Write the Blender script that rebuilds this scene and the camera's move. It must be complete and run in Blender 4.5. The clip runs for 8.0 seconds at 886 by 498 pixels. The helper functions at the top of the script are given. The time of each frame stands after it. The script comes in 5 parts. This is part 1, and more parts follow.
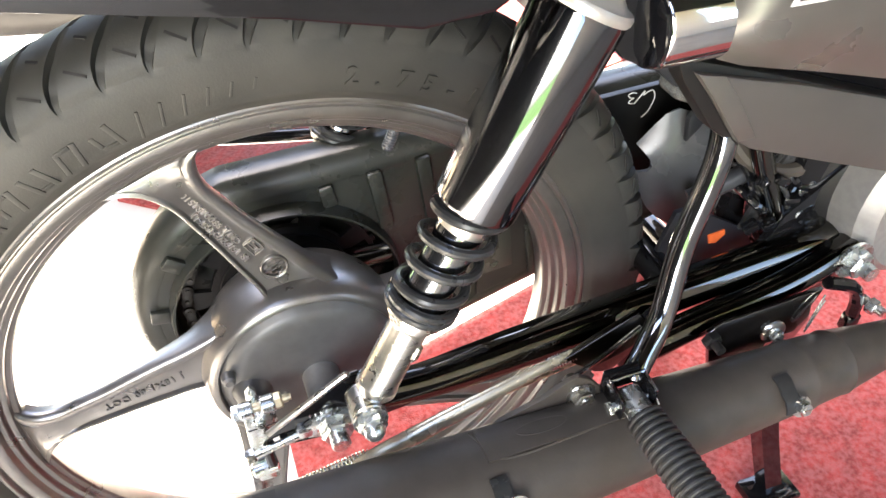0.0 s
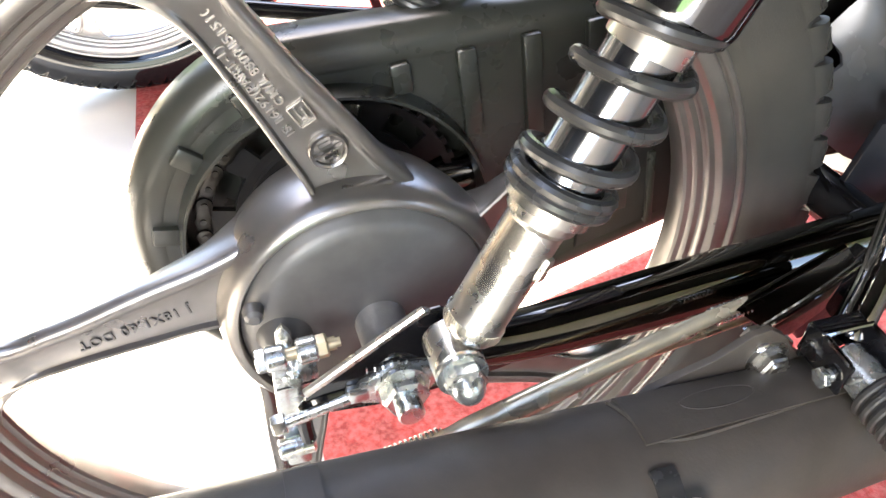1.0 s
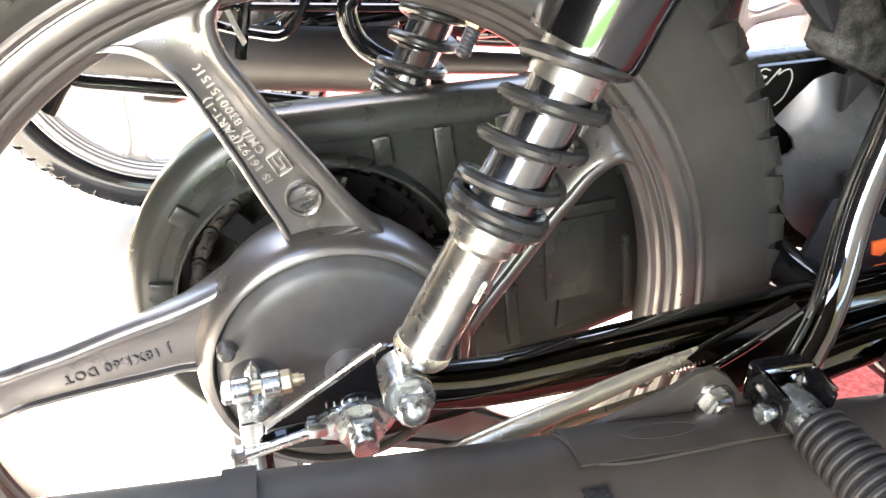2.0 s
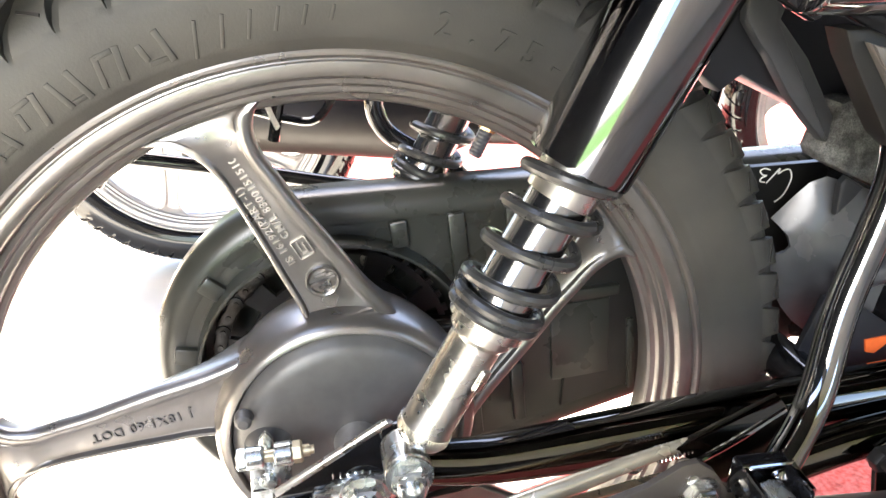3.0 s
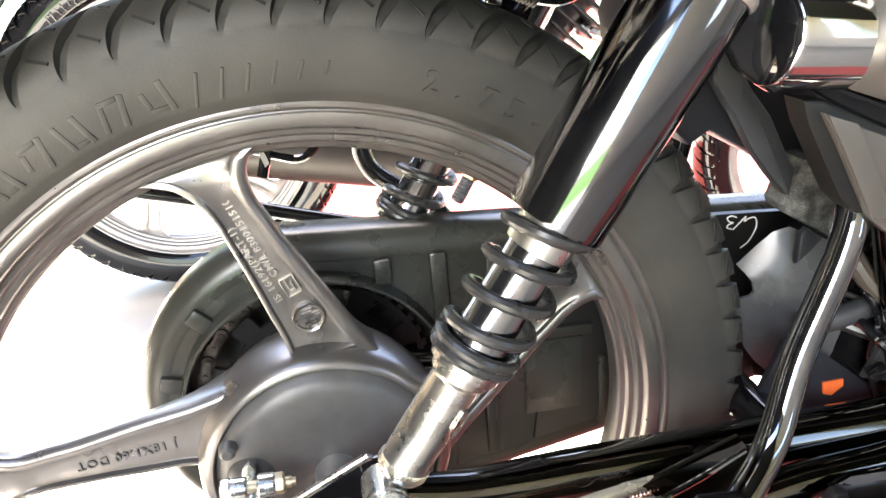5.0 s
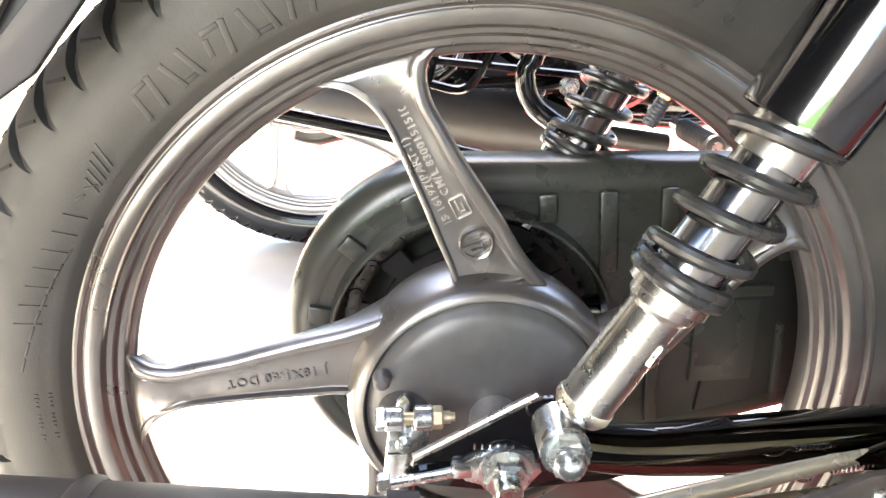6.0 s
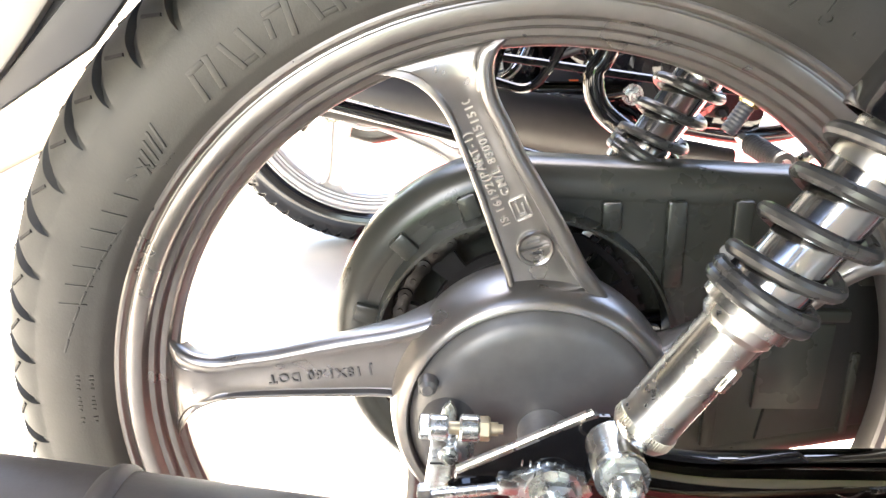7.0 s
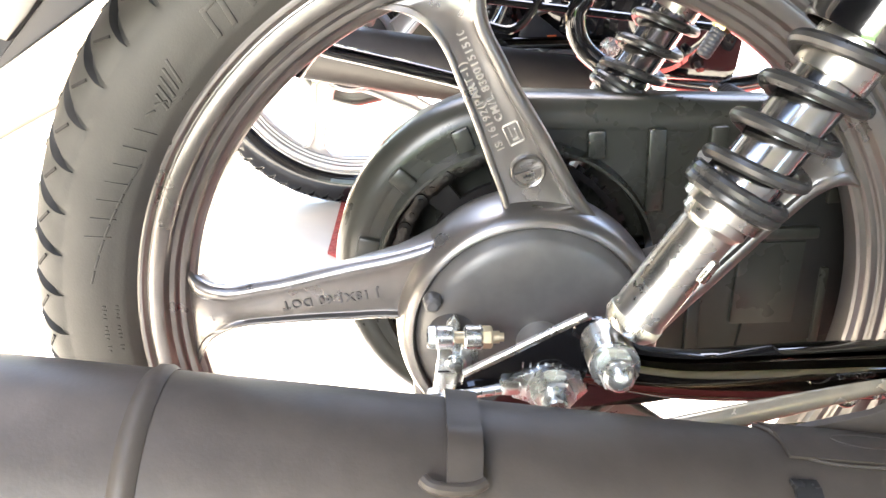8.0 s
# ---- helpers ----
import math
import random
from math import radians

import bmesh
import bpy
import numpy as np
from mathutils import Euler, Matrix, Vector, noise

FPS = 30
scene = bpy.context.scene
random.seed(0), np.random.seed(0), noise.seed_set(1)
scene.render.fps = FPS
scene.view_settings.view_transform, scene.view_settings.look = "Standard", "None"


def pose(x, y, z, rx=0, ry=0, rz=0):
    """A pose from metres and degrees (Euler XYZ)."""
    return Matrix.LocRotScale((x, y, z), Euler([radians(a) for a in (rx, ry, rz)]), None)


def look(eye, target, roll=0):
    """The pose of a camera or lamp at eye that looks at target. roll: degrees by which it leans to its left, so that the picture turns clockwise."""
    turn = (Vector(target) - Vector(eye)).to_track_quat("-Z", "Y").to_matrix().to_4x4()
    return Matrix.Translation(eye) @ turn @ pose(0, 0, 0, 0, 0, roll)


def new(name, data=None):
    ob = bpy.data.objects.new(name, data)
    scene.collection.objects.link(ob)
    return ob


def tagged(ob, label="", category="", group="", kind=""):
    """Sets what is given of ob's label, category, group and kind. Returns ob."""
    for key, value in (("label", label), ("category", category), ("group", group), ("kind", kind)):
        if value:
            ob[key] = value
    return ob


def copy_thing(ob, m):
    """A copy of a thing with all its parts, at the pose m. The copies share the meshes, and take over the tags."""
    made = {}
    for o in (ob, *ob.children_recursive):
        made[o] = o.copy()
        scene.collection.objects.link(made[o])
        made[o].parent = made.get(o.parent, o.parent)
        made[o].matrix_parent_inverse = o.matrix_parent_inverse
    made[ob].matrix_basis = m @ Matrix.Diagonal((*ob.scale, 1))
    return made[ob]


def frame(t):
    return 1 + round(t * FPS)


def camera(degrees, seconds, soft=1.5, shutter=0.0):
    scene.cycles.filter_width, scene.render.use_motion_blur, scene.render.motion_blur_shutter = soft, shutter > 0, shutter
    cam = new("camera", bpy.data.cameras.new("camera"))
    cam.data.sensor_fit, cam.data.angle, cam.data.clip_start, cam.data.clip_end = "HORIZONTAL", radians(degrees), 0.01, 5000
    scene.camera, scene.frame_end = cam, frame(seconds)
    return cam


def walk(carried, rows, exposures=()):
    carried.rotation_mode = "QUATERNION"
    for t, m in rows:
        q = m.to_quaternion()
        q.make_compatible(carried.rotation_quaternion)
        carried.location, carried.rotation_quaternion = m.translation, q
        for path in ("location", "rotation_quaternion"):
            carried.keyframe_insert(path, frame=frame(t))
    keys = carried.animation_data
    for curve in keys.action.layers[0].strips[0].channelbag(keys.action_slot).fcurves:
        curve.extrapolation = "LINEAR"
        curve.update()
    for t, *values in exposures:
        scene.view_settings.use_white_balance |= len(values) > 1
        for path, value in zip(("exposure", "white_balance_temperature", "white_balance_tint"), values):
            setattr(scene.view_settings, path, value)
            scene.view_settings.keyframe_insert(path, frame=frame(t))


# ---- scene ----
cam = camera(61.5, 8.0)
PATH = [
    (0.0, (-0.0358, -0.4042, 0.7760), (0.0809, -0.0842, 0.4818), -0.34),
    (0.5, (-0.0480, -0.3715, 0.7255), (0.0684, -0.0578, 0.4245), 1.66),
    (1.0, (-0.0565, -0.3116, 0.6106), (0.0508, 0.0227, 0.3292), 1.00),
    (1.5, (-0.0417, -0.3465, 0.5775), (0.0620, 0.0233, 0.3430), -0.11),
    (3.0, (-0.0263, -0.3956, 0.6099), (0.0588, 0.0093, 0.4328), 1.91),
    (3.5, (-0.0304, -0.4154, 0.6436), (0.0713, -0.0029, 0.4954), 3.67),
    (4.0, (-0.0314, -0.4223, 0.6410), (0.0816, -0.0102, 0.4999), 4.05),
    (5.5, (-0.0365, -0.3957, 0.6044), (0.0378, 0.0128, 0.4307), 3.82),
    (6.0, (-0.0713, -0.3809, 0.5740), (-0.0307, 0.0329, 0.4018), 4.56),
    (6.5, (-0.0714, -0.3704, 0.5734), (-0.0444, 0.0450, 0.4027), 5.97),
    (7.0, (-0.0746, -0.3631, 0.5638), (-0.0626, 0.0527, 0.3921), 6.30),
    (7.5, (-0.0742, -0.3750, 0.5687), (-0.0619, 0.0399, 0.3948), 6.06),
    (8.0, (-0.0851, -0.4027, 0.5496), (-0.0600, 0.0063, 0.3636), 5.01),
]
walk(cam, [(t, look(eye, target, roll)) for t, eye, target, roll in PATH],
     exposures=[(0.0, 3.70, 6850, 11), (1.0, 3.86, 6850, 11), (4.0, 3.76, 6850, 11), (6.5, 3.84, 6850, 11), (8.0, 3.95, 6850, 11)])

# ---- world, sun, exposure ----
SUN_ELEVATION, SUN_AZIMUTH = 74.0, -17.0
world = bpy.data.worlds.new("world")
scene.world = world
world.use_nodes = True
sky = world.node_tree.nodes.new("ShaderNodeTexSky")
sky.sky_type, sky.sun_disc = "NISHITA", False
sky.dust_density = 2.0
sky.sun_elevation, sky.sun_rotation = radians(SUN_ELEVATION), radians(SUN_AZIMUTH)
back = world.node_tree.nodes["Background"]
back.inputs["Strength"].default_value = 0.15
world.node_tree.links.new(sky.outputs["Color"], back.inputs["Color"])
sun = new("sun", bpy.data.lights.new("sun", "SUN"))
sun.data.energy, sun.data.angle, sun.data.color = 5.0, radians(0.53), (1.0, 0.95, 0.88)
to_sun = Vector((math.sin(radians(SUN_AZIMUTH)) * math.cos(radians(SUN_ELEVATION)),
                 math.cos(radians(SUN_AZIMUTH)) * math.cos(radians(SUN_ELEVATION)),
                 math.sin(radians(SUN_ELEVATION))))
sun.matrix_world = look(to_sun * 10, (0, 0, 0))
# fill lamp added in the unseen doorway of the south wall, in place of sky light
door = new("doorway_light", bpy.data.lights.new("doorway_light", "AREA"))
door.data.shape, door.data.size, door.data.size_y, door.data.energy, door.data.color = "RECTANGLE", 0.85, 1.4, 7.5, (1.0, 0.97, 0.92)
door.matrix_world = look((-1.3, -2.58, 1.45), (-0.3, 0.0, 0.3))


# ---- materials ----
def material(name, color, rough=0.5, metal=0.0, vary=0.15, scale=40.0, bump=0.0, bump_scale=300.0, coat=0.0,
             dust=None, dust_amount=0.0, rough_vary=0.04, spec=0.5):
    """Principled surface with colour and gloss that vary at two scales, and fine relief."""
    m = bpy.data.materials.new(name)
    m.use_nodes = True
    nt = m.node_tree
    n, l = nt.nodes, nt.links
    p = n["Principled BSDF"]
    p.inputs["Metallic"].default_value = metal
    p.inputs["Coat Weight"].default_value = coat
    p.inputs["Coat Roughness"].default_value = 0.04
    p.inputs["Specular IOR Level"].default_value = spec
    co = n.new("ShaderNodeTexCoord")

    def noise_at(s, detail=4.0):
        t = n.new("ShaderNodeTexNoise")
        t.inputs["Scale"].default_value, t.inputs["Detail"].default_value = s, detail
        l.new(co.outputs["Object"], t.inputs["Vector"])
        return t.outputs["Fac"]

    def mapped(fac, lo, hi):
        r = n.new("ShaderNodeMapRange")
        r.interpolation_type = "SMOOTHSTEP"
        r.inputs["From Min"].default_value, r.inputs["From Max"].default_value = 0.3, 0.7
        r.inputs["To Min"].default_value, r.inputs["To Max"].default_value = lo, hi
        l.new(fac, r.inputs["Value"])
        return r.outputs["Result"]

    big, fine = noise_at(scale * 0.2), noise_at(scale * 2.5)
    both = n.new("ShaderNodeMath")
    both.operation = "MULTIPLY"
    l.new(mapped(big, 1 - vary, 1 + vary), both.inputs[0])
    l.new(mapped(fine, 1 - vary * 0.6, 1 + vary * 0.6), both.inputs[1])
    tint = n.new("ShaderNodeVectorMath")
    tint.operation = "SCALE"
    tint.inputs[0].default_value = color
    l.new(both.outputs[0], tint.inputs["Scale"])
    out = tint.outputs["Vector"]
    if dust:
        mix = n.new("ShaderNodeMix")
        mix.data_type = "RGBA"
        mix.inputs["B"].default_value = (*dust, 1)
        l.new(out, mix.inputs["A"])
        l.new(mapped(noise_at(scale * 0.6, 6.0), 0.0, dust_amount), mix.inputs["Factor"])
        out = mix.outputs["Result"]
    l.new(out, p.inputs["Base Color"])
    l.new(mapped(noise_at(scale), max(0.02, rough - rough_vary), min(1, rough + rough_vary)), p.inputs["Roughness"])
    if bump:
        b = n.new("ShaderNodeBump")
        b.inputs["Strength"].default_value, b.inputs["Distance"].default_value = 1.0, bump
        l.new(noise_at(bump_scale, 5.0), b.inputs["Height"])
        l.new(b.outputs["Normal"], p.inputs["Normal"])
    return m


RUBBER = material("tyre rubber", (0.0225, 0.0223, 0.0203), 0.60, vary=0.24, scale=14, bump=0.00008, bump_scale=700,
                  dust=(0.105, 0.098, 0.083), dust_amount=0.30)
SHROUD = material("black plated shroud", (0.20, 0.20, 0.205), 0.085, metal=1.0, vary=0.03, scale=30, rough_vary=0.02)
BLACKCHROME = material("black chrome", (0.28, 0.28, 0.285), 0.05, metal=1.0, vary=0.03, scale=30, rough_vary=0.02)
GLOSS = material("deep gloss black enamel", (0.115, 0.11, 0.10), 0.07, metal=1.0, vary=0.05, scale=30)
STAY = material("satin olive plating", (0.56, 0.51, 0.39), 0.27, metal=0.6, vary=0.12, scale=30)
STONE = material("beige stone", (0.36, 0.27, 0.165), 0.6, vary=0.1, scale=5, bump=0.0004, bump_scale=90)
# paler copy of the wheel paint: the raised letters' highlights put into the colour
PALECAST = material("paler cast letters", (0.44, 0.41, 0.38), 0.35, metal=0.85, vary=0.08, scale=60)
DARKRUBBER = material("clean black rubber", (0.042, 0.038, 0.035), 0.6, vary=0.12, scale=25)
SIPESHADE = material("sipe shade", (0.012, 0.011, 0.01), 0.8, scale=60)
BRONZE = material("dark bronze wheel paint", (0.215, 0.2015, 0.19), 0.31, metal=0.8, vary=0.08, scale=30)
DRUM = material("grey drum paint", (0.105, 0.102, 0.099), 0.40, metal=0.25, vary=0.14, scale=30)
CHROME = material("chrome plate", (0.84, 0.83, 0.81), 0.075, metal=1.0, vary=0.02, scale=30, rough_vary=0.02)
SATIN = material("satin plated steel", (0.74, 0.72, 0.67), 0.28, metal=1.0, vary=0.06, scale=60)
ZINC = material("zinc plated steel", (0.72, 0.75, 0.74), 0.26, metal=0.92, vary=0.12, scale=120)
YELLOW_ZINC = material("yellow zinc", (0.6, 0.52, 0.36), 0.3, metal=0.7, vary=0.1, scale=60)
BLACK = material("gloss black paint", (0.007, 0.007, 0.008), 0.06, vary=0.2, scale=40, coat=0.15, rough_vary=0.04)
SPRING = material("black spring paint", (0.028, 0.028, 0.028), 0.3, vary=0.15, scale=60)
SOOT = material("brown-black exhaust paint", (0.017, 0.0145, 0.0132), 0.5, vary=0.15, scale=25)
MATT = material("matt black exhaust paint", (0.062, 0.052, 0.043), 0.48, vary=0.16, scale=25, spec=0.4, bump=0.00008, bump_scale=500)
CASE = material("olive grey plastic", (0.026, 0.0276, 0.0230), 0.30, vary=0.08, scale=30)
FRONTCASE = material("black case plastic", (0.0075, 0.0078, 0.0072), 0.42, vary=0.1, scale=30)
PANEL = material("taupe plastic panel", (0.072, 0.066, 0.061), 0.4, vary=0.05, scale=20)
NAVY = material("dark navy plastic", (0.017, 0.018, 0.023), 0.4, vary=0.1, scale=20)
ALLOY = material("pale cast alloy", (0.42, 0.4, 0.375), 0.38, metal=0.5, vary=0.06, scale=60)
LIGHTPANEL = material("silver plastic panel", (0.15, 0.14, 0.127), 0.3, metal=0.5, vary=0.05, scale=20)
TUBE = material("bright damper tube", (0.42, 0.42, 0.42), 0.14, metal=1.0, vary=0.04, scale=50)
GREYPL = material("grey plastic", (0.04, 0.042, 0.048), 0.33, vary=0.12, scale=25)
LIGHTGREY = material("glossy grey splash plastic", (0.085, 0.088, 0.094), 0.24, vary=0.12, scale=25)
FOAM = material("grey foam", (0.12, 0.123, 0.122), 0.9, vary=0.55, scale=420, bump=0.0012, bump_scale=520)
PEGRUB = material("peg rubber", (0.025, 0.024, 0.023), 0.55, vary=0.15, scale=60, bump=0.0001, bump_scale=700)
STEEL = material("dark sprocket steel", (0.016, 0.015, 0.015), 0.4, metal=0.4, vary=0.15, scale=50)
CHAIN = material("chain steel", (0.075, 0.071, 0.066), 0.35, metal=1.0, vary=0.2, scale=90)
ENGINE = material("cast alloy engine", (0.34, 0.33, 0.315), 0.38, metal=0.5, vary=0.1, scale=60, bump=0.00012, bump_scale=700)
SILVER = material("silver wheel paint", (0.34, 0.34, 0.345), 0.35, metal=0.5, vary=0.05, scale=30)
ORANGE = material("orange sticker", (0.85, 0.16, 0.04), 0.45, vary=0.08, scale=60)
CHALK = material("white chalk mark", (0.75, 0.75, 0.72), 0.9, vary=0.2, scale=300)
BRASS = material("brass", (0.75, 0.6, 0.32), 0.25, metal=1.0, vary=0.1, scale=80)
TILE = material("cream floor tile", (0.7, 0.66, 0.58), 0.35, vary=0.05, scale=6)
GRASS = material("lawn", (0.075, 0.16, 0.03), 0.8, vary=0.35, scale=12, bump=0.01, bump_scale=40)
CARPET = material("red carpet", (0.34, 0.034, 0.028), 0.85, vary=0.3, scale=260, bump=0.0012, bump_scale=420,
                  dust=(0.5, 0.15, 0.13), dust_amount=0.65)


# ---- mesh helpers: a shape is (list of points, list of faces) ----
def join(*shapes):
    pts, faces = [], []
    for p, f in shapes:
        k = len(pts)
        pts.extend(p)
        faces.extend([tuple(i + k for i in face) for face in f])
    return pts, faces


def moved(shape, m):
    return [tuple(m @ Vector(p)) for p in shape[0]], shape[1]


def from_bm(bm):
    bm.verts.index_update()
    shape = [tuple(v.co) for v in bm.verts], [tuple(v.index for v in f.verts) for f in bm.faces]
    bm.free()
    return shape


def frame_of(axis):
    """Rotation that takes z to the axis."""
    return Vector(axis).normalized().to_track_quat("Z", "Y").to_matrix().to_4x4()


def lathe(profile, at=(0, 0, 0), axis=(0, 0, 1), n=32, start=0.0, end=360.0, loop=False):
    """Turns (radius, height) pairs about the axis. loop: the profile is a closed ring."""
    full = abs(end - start) >= 359.9
    count = n if full else n + 1
    m = Matrix.Translation(at) @ frame_of(axis)
    pts, faces, k = [], [], len(profile)
    for i in range(count):
        a = radians(start + (end - start) * i / n)
        for r, h in profile:
            pts.append(tuple(m @ Vector((r * math.cos(a), r * math.sin(a), h))))
    steps = k if loop else k - 1
    for i in range(n):
        j = (i + 1) % count
        for s in range(steps):
            q = (s + 1) % k
            faces.append((i * k + s, j * k + s, j * k + q, i * k + q))
    if not full and loop:
        faces.append(tuple(range(k))[::-1])
        faces.append(tuple(n * k + s for s in range(k)))
    return pts, faces


def rod(p, q, r, n=16, r2=None, chamfer=0.0):
    p, q = Vector(p), Vector(q)
    h, r2 = (q - p).length, r if r2 is None else r2
    c = chamfer
    prof = [(0, 0), (r - c, 0), (r, c), (r2, h - c), (r2 - c, h), (0, h)] if c else [(0, 0), (r, 0), (r2, h), (0, h)]
    return lathe(prof, p, q - p, n)


def smooth_path(pts, steps=8):
    """A Catmull-Rom line through the points."""
    p = [Vector(v) for v in pts]
    p = [2 * p[0] - p[1]] + p + [2 * p[-1] - p[-2]]
    out = []
    for i in range(1, len(p) - 2):
        for s in range(steps):
            t = s / steps
            a, b, c, d = p[i - 1], p[i], p[i + 1], p[i + 2]
            out.append(0.5 * (2 * b + (c - a) * t + (2 * a - 5 * b + 4 * c - d) * t * t + (3 * b - a - 3 * c + d) * t ** 3))
    out.append(p[-2])
    return out


def tube(pts, r, n=12, smooth=8, flat=1.0, radii=None):
    """A pipe along the points; flat squeezes it along its second cross direction."""
    line = smooth_path(pts, smooth) if smooth else [Vector(v) for v in pts]
    out, faces = [], []
    side = None
    for i, c in enumerate(line):
        d = (line[min(i + 1, len(line) - 1)] - line[max(i - 1, 0)]).normalized()
        if side is None:
            side = d.orthogonal().normalized()
        side = (side - d * side.dot(d)).normalized()
        up = d.cross(side)
        rr = r if radii is None else float(np.interp(i / (len(line) - 1), np.linspace(0, 1, len(radii)), radii))
        for k in range(n):
            a = 2 * math.pi * k / n
            out.append(tuple(c + rr * (math.cos(a) * side + flat * math.sin(a) * up)))
    for i in range(len(line) - 1):
        for k in range(n):
            q = (k + 1) % n
            faces.append((i * n + k, i * n + q, (i + 1) * n + q, (i + 1) * n + k))
    faces.append(tuple(range(n))[::-1])
    faces.append(tuple((len(line) - 1) * n + k for k in range(n)))
    return out, faces


def coil(p, q, radius, turns, r, n=10, per=28):
    """A round wire wound about the line from p to q."""
    p, q = Vector(p), Vector(q)
    m = Matrix.Translation(p) @ frame_of(q - p)
    h = (q - p).length
    count = int(turns * per)
    pts = [m @ Vector((radius * math.cos(2 * math.pi * i / per), radius * math.sin(2 * math.pi * i / per), h * i / count))
           for i in range(count + 1)]
    return tube(pts, r, n, 0)


def box(at, size, rot=None, bevel=0.0):
    bm = bmesh.new()
    bmesh.ops.create_cube(bm, size=1.0)
    bmesh.ops.scale(bm, vec=size, verts=bm.verts)
    if bevel:
        bmesh.ops.bevel(bm, geom=bm.edges[:], offset=bevel, segments=2, affect="EDGES", profile=0.5)
    m = Matrix.Translation(at) @ (rot or Matrix())
    bmesh.ops.transform(bm, matrix=m, verts=bm.verts)
    return from_bm(bm)


def plate(outline, y0, y1, bevel=0.0015, hollow=0.0, depth=0.0):
    """A flat plate with its outline in x and z, between the two y (y0 faces the viewer); hollow: the rim left round a sunken face."""
    bm = bmesh.new()
    vs = [bm.verts.new((x, y0, z)) for x, z in outline]
    f = bm.faces.new(vs)
    f.normal_update()
    if f.normal.y > 0:
        f.normal_flip()
    r = bmesh.ops.extrude_face_region(bm, geom=[f])
    bmesh.ops.translate(bm, vec=(0, y1 - y0, 0), verts=[v for v in r["geom"] if isinstance(v, bmesh.types.BMVert)])
    bm.faces.ensure_lookup_table()
    front = min((g for g in bm.faces if len(g.verts) == len(outline)), key=lambda g: g.calc_center_median().y)
    if bevel:
        bmesh.ops.bevel(bm, geom=[e for e in front.edges], offset=bevel, segments=2, affect="EDGES", profile=0.5)
    if hollow:
        front = max((g for g in bm.faces), key=lambda g: (len(g.verts), -g.calc_center_median().y))
        front = min((g for g in bm.faces if len(g.verts) >= len(outline) - 1), key=lambda g: g.calc_center_median().y)
        bmesh.ops.inset_region(bm, faces=[front], thickness=hollow, use_even_offset=True)
        bmesh.ops.inset_region(bm, faces=[front], thickness=0.0012, depth=-depth, use_even_offset=True)
    bmesh.ops.recalc_face_normals(bm, faces=bm.faces)
    return from_bm(bm)


def sheet(columns, thick):
    """A bent sheet: each column is a list of points from top to bottom; thickened away from its front."""
    k, n = len(columns[0]), len(columns)
    g = [[Vector(p) for p in c] for c in columns]
    front, behind = [], []
    for i in range(n):
        for s in range(k):
            u = g[min(i + 1, n - 1)][s] - g[max(i - 1, 0)][s]
            v = g[i][min(s + 1, k - 1)] - g[i][max(s - 1, 0)]
            w = u.cross(v).normalized()
            front.append(tuple(g[i][s]))
            behind.append(tuple(g[i][s] - w * thick))
    m = n * k
    faces = []
    for i in range(n - 1):
        for s in range(k - 1):
            a, b, c, d = i * k + s, i * k + s + 1, (i + 1) * k + s + 1, (i + 1) * k + s
            faces += [(a, b, c, d), (a + m, d + m, c + m, b + m)]
    edge = [i * k for i in range(n)] + [(n - 1) * k + s for s in range(1, k)] + [i * k + k - 1 for i in range(n - 2, -1, -1)] + list(range(k - 2, 0, -1))
    for i, a in enumerate(edge):
        b = edge[(i + 1) % len(edge)]
        faces.append((a, a + m, b + m, b))
    return front + behind, faces


def hexagon(at, axis, r, h, crown=0.0):
    """A hexagonal nut or bolt head with a chamfered top."""
    m = Matrix.Translation(at) @ frame_of(axis)
    pts, faces = [], []
    for rr, z in ((r, 0), (r, h * 0.8), (r * 0.86, h)):
        for k in range(6):
            a = math.pi * k / 3
            pts.append(tuple(m @ Vector((rr * math.cos(a), rr * math.sin(a), z))))
    for s in range(2):
        for k in range(6):
            q = (k + 1) % 6
            faces.append((s * 6 + k, s * 6 + q, s * 6 + 6 + q, s * 6 + 6 + k))
    faces += [tuple(range(5, -1, -1)), tuple(range(12, 18))]
    return pts, faces


def acorn(at, axis, r, h):
    """A domed cap nut: hexagon below, round cap above."""
    a = Vector(axis).normalized()
    dome = [(r * 0.8 * math.cos(t), h * 0.45 + h * 0.55 * math.sin(t)) for t in np.linspace(0, math.pi / 2, 6)]
    return join(hexagon(at, a, r, h * 0.5), lathe(dome, at, a, 16))


def text_shape(body, size, depth):
    """Letters of the built-in font as a solid, centred, in the x-y plane, facing z."""
    cu = bpy.data.curves.new("letters", "FONT")
    cu.body, cu.size, cu.extrude, cu.align_x, cu.align_y = body, size, depth, "CENTER", "CENTER"
    cu.resolution_u, cu.offset = 3, size * 0.02
    cu.space_character = 1.2
    ob = bpy.data.objects.new("letters", cu)
    me = ob.to_mesh()
    shape = [tuple(v.co) for v in me.vertices], [tuple(p.vertices) for p in me.polygons]
    ob.to_mesh_clear()
    bpy.data.objects.remove(ob)
    bpy.data.curves.remove(cu)
    return shape


def part(name, shape, mat, parent=None, label="", sharp=35.0, slots=()):
    """Links a shape as one mesh object under a thing or under a part."""
    me = bpy.data.meshes.new(name)
    me.from_pydata(shape[0], [], shape[1])
    me.materials.append(mat)
    for m in slots:
        me.materials.append(m)
    me.shade_smooth()
    me.set_sharp_from_angle(angle=radians(sharp))
    me.update()
    ob = new(name, me)
    ob.parent = parent
    if label:
        tagged(ob, label)
    return ob


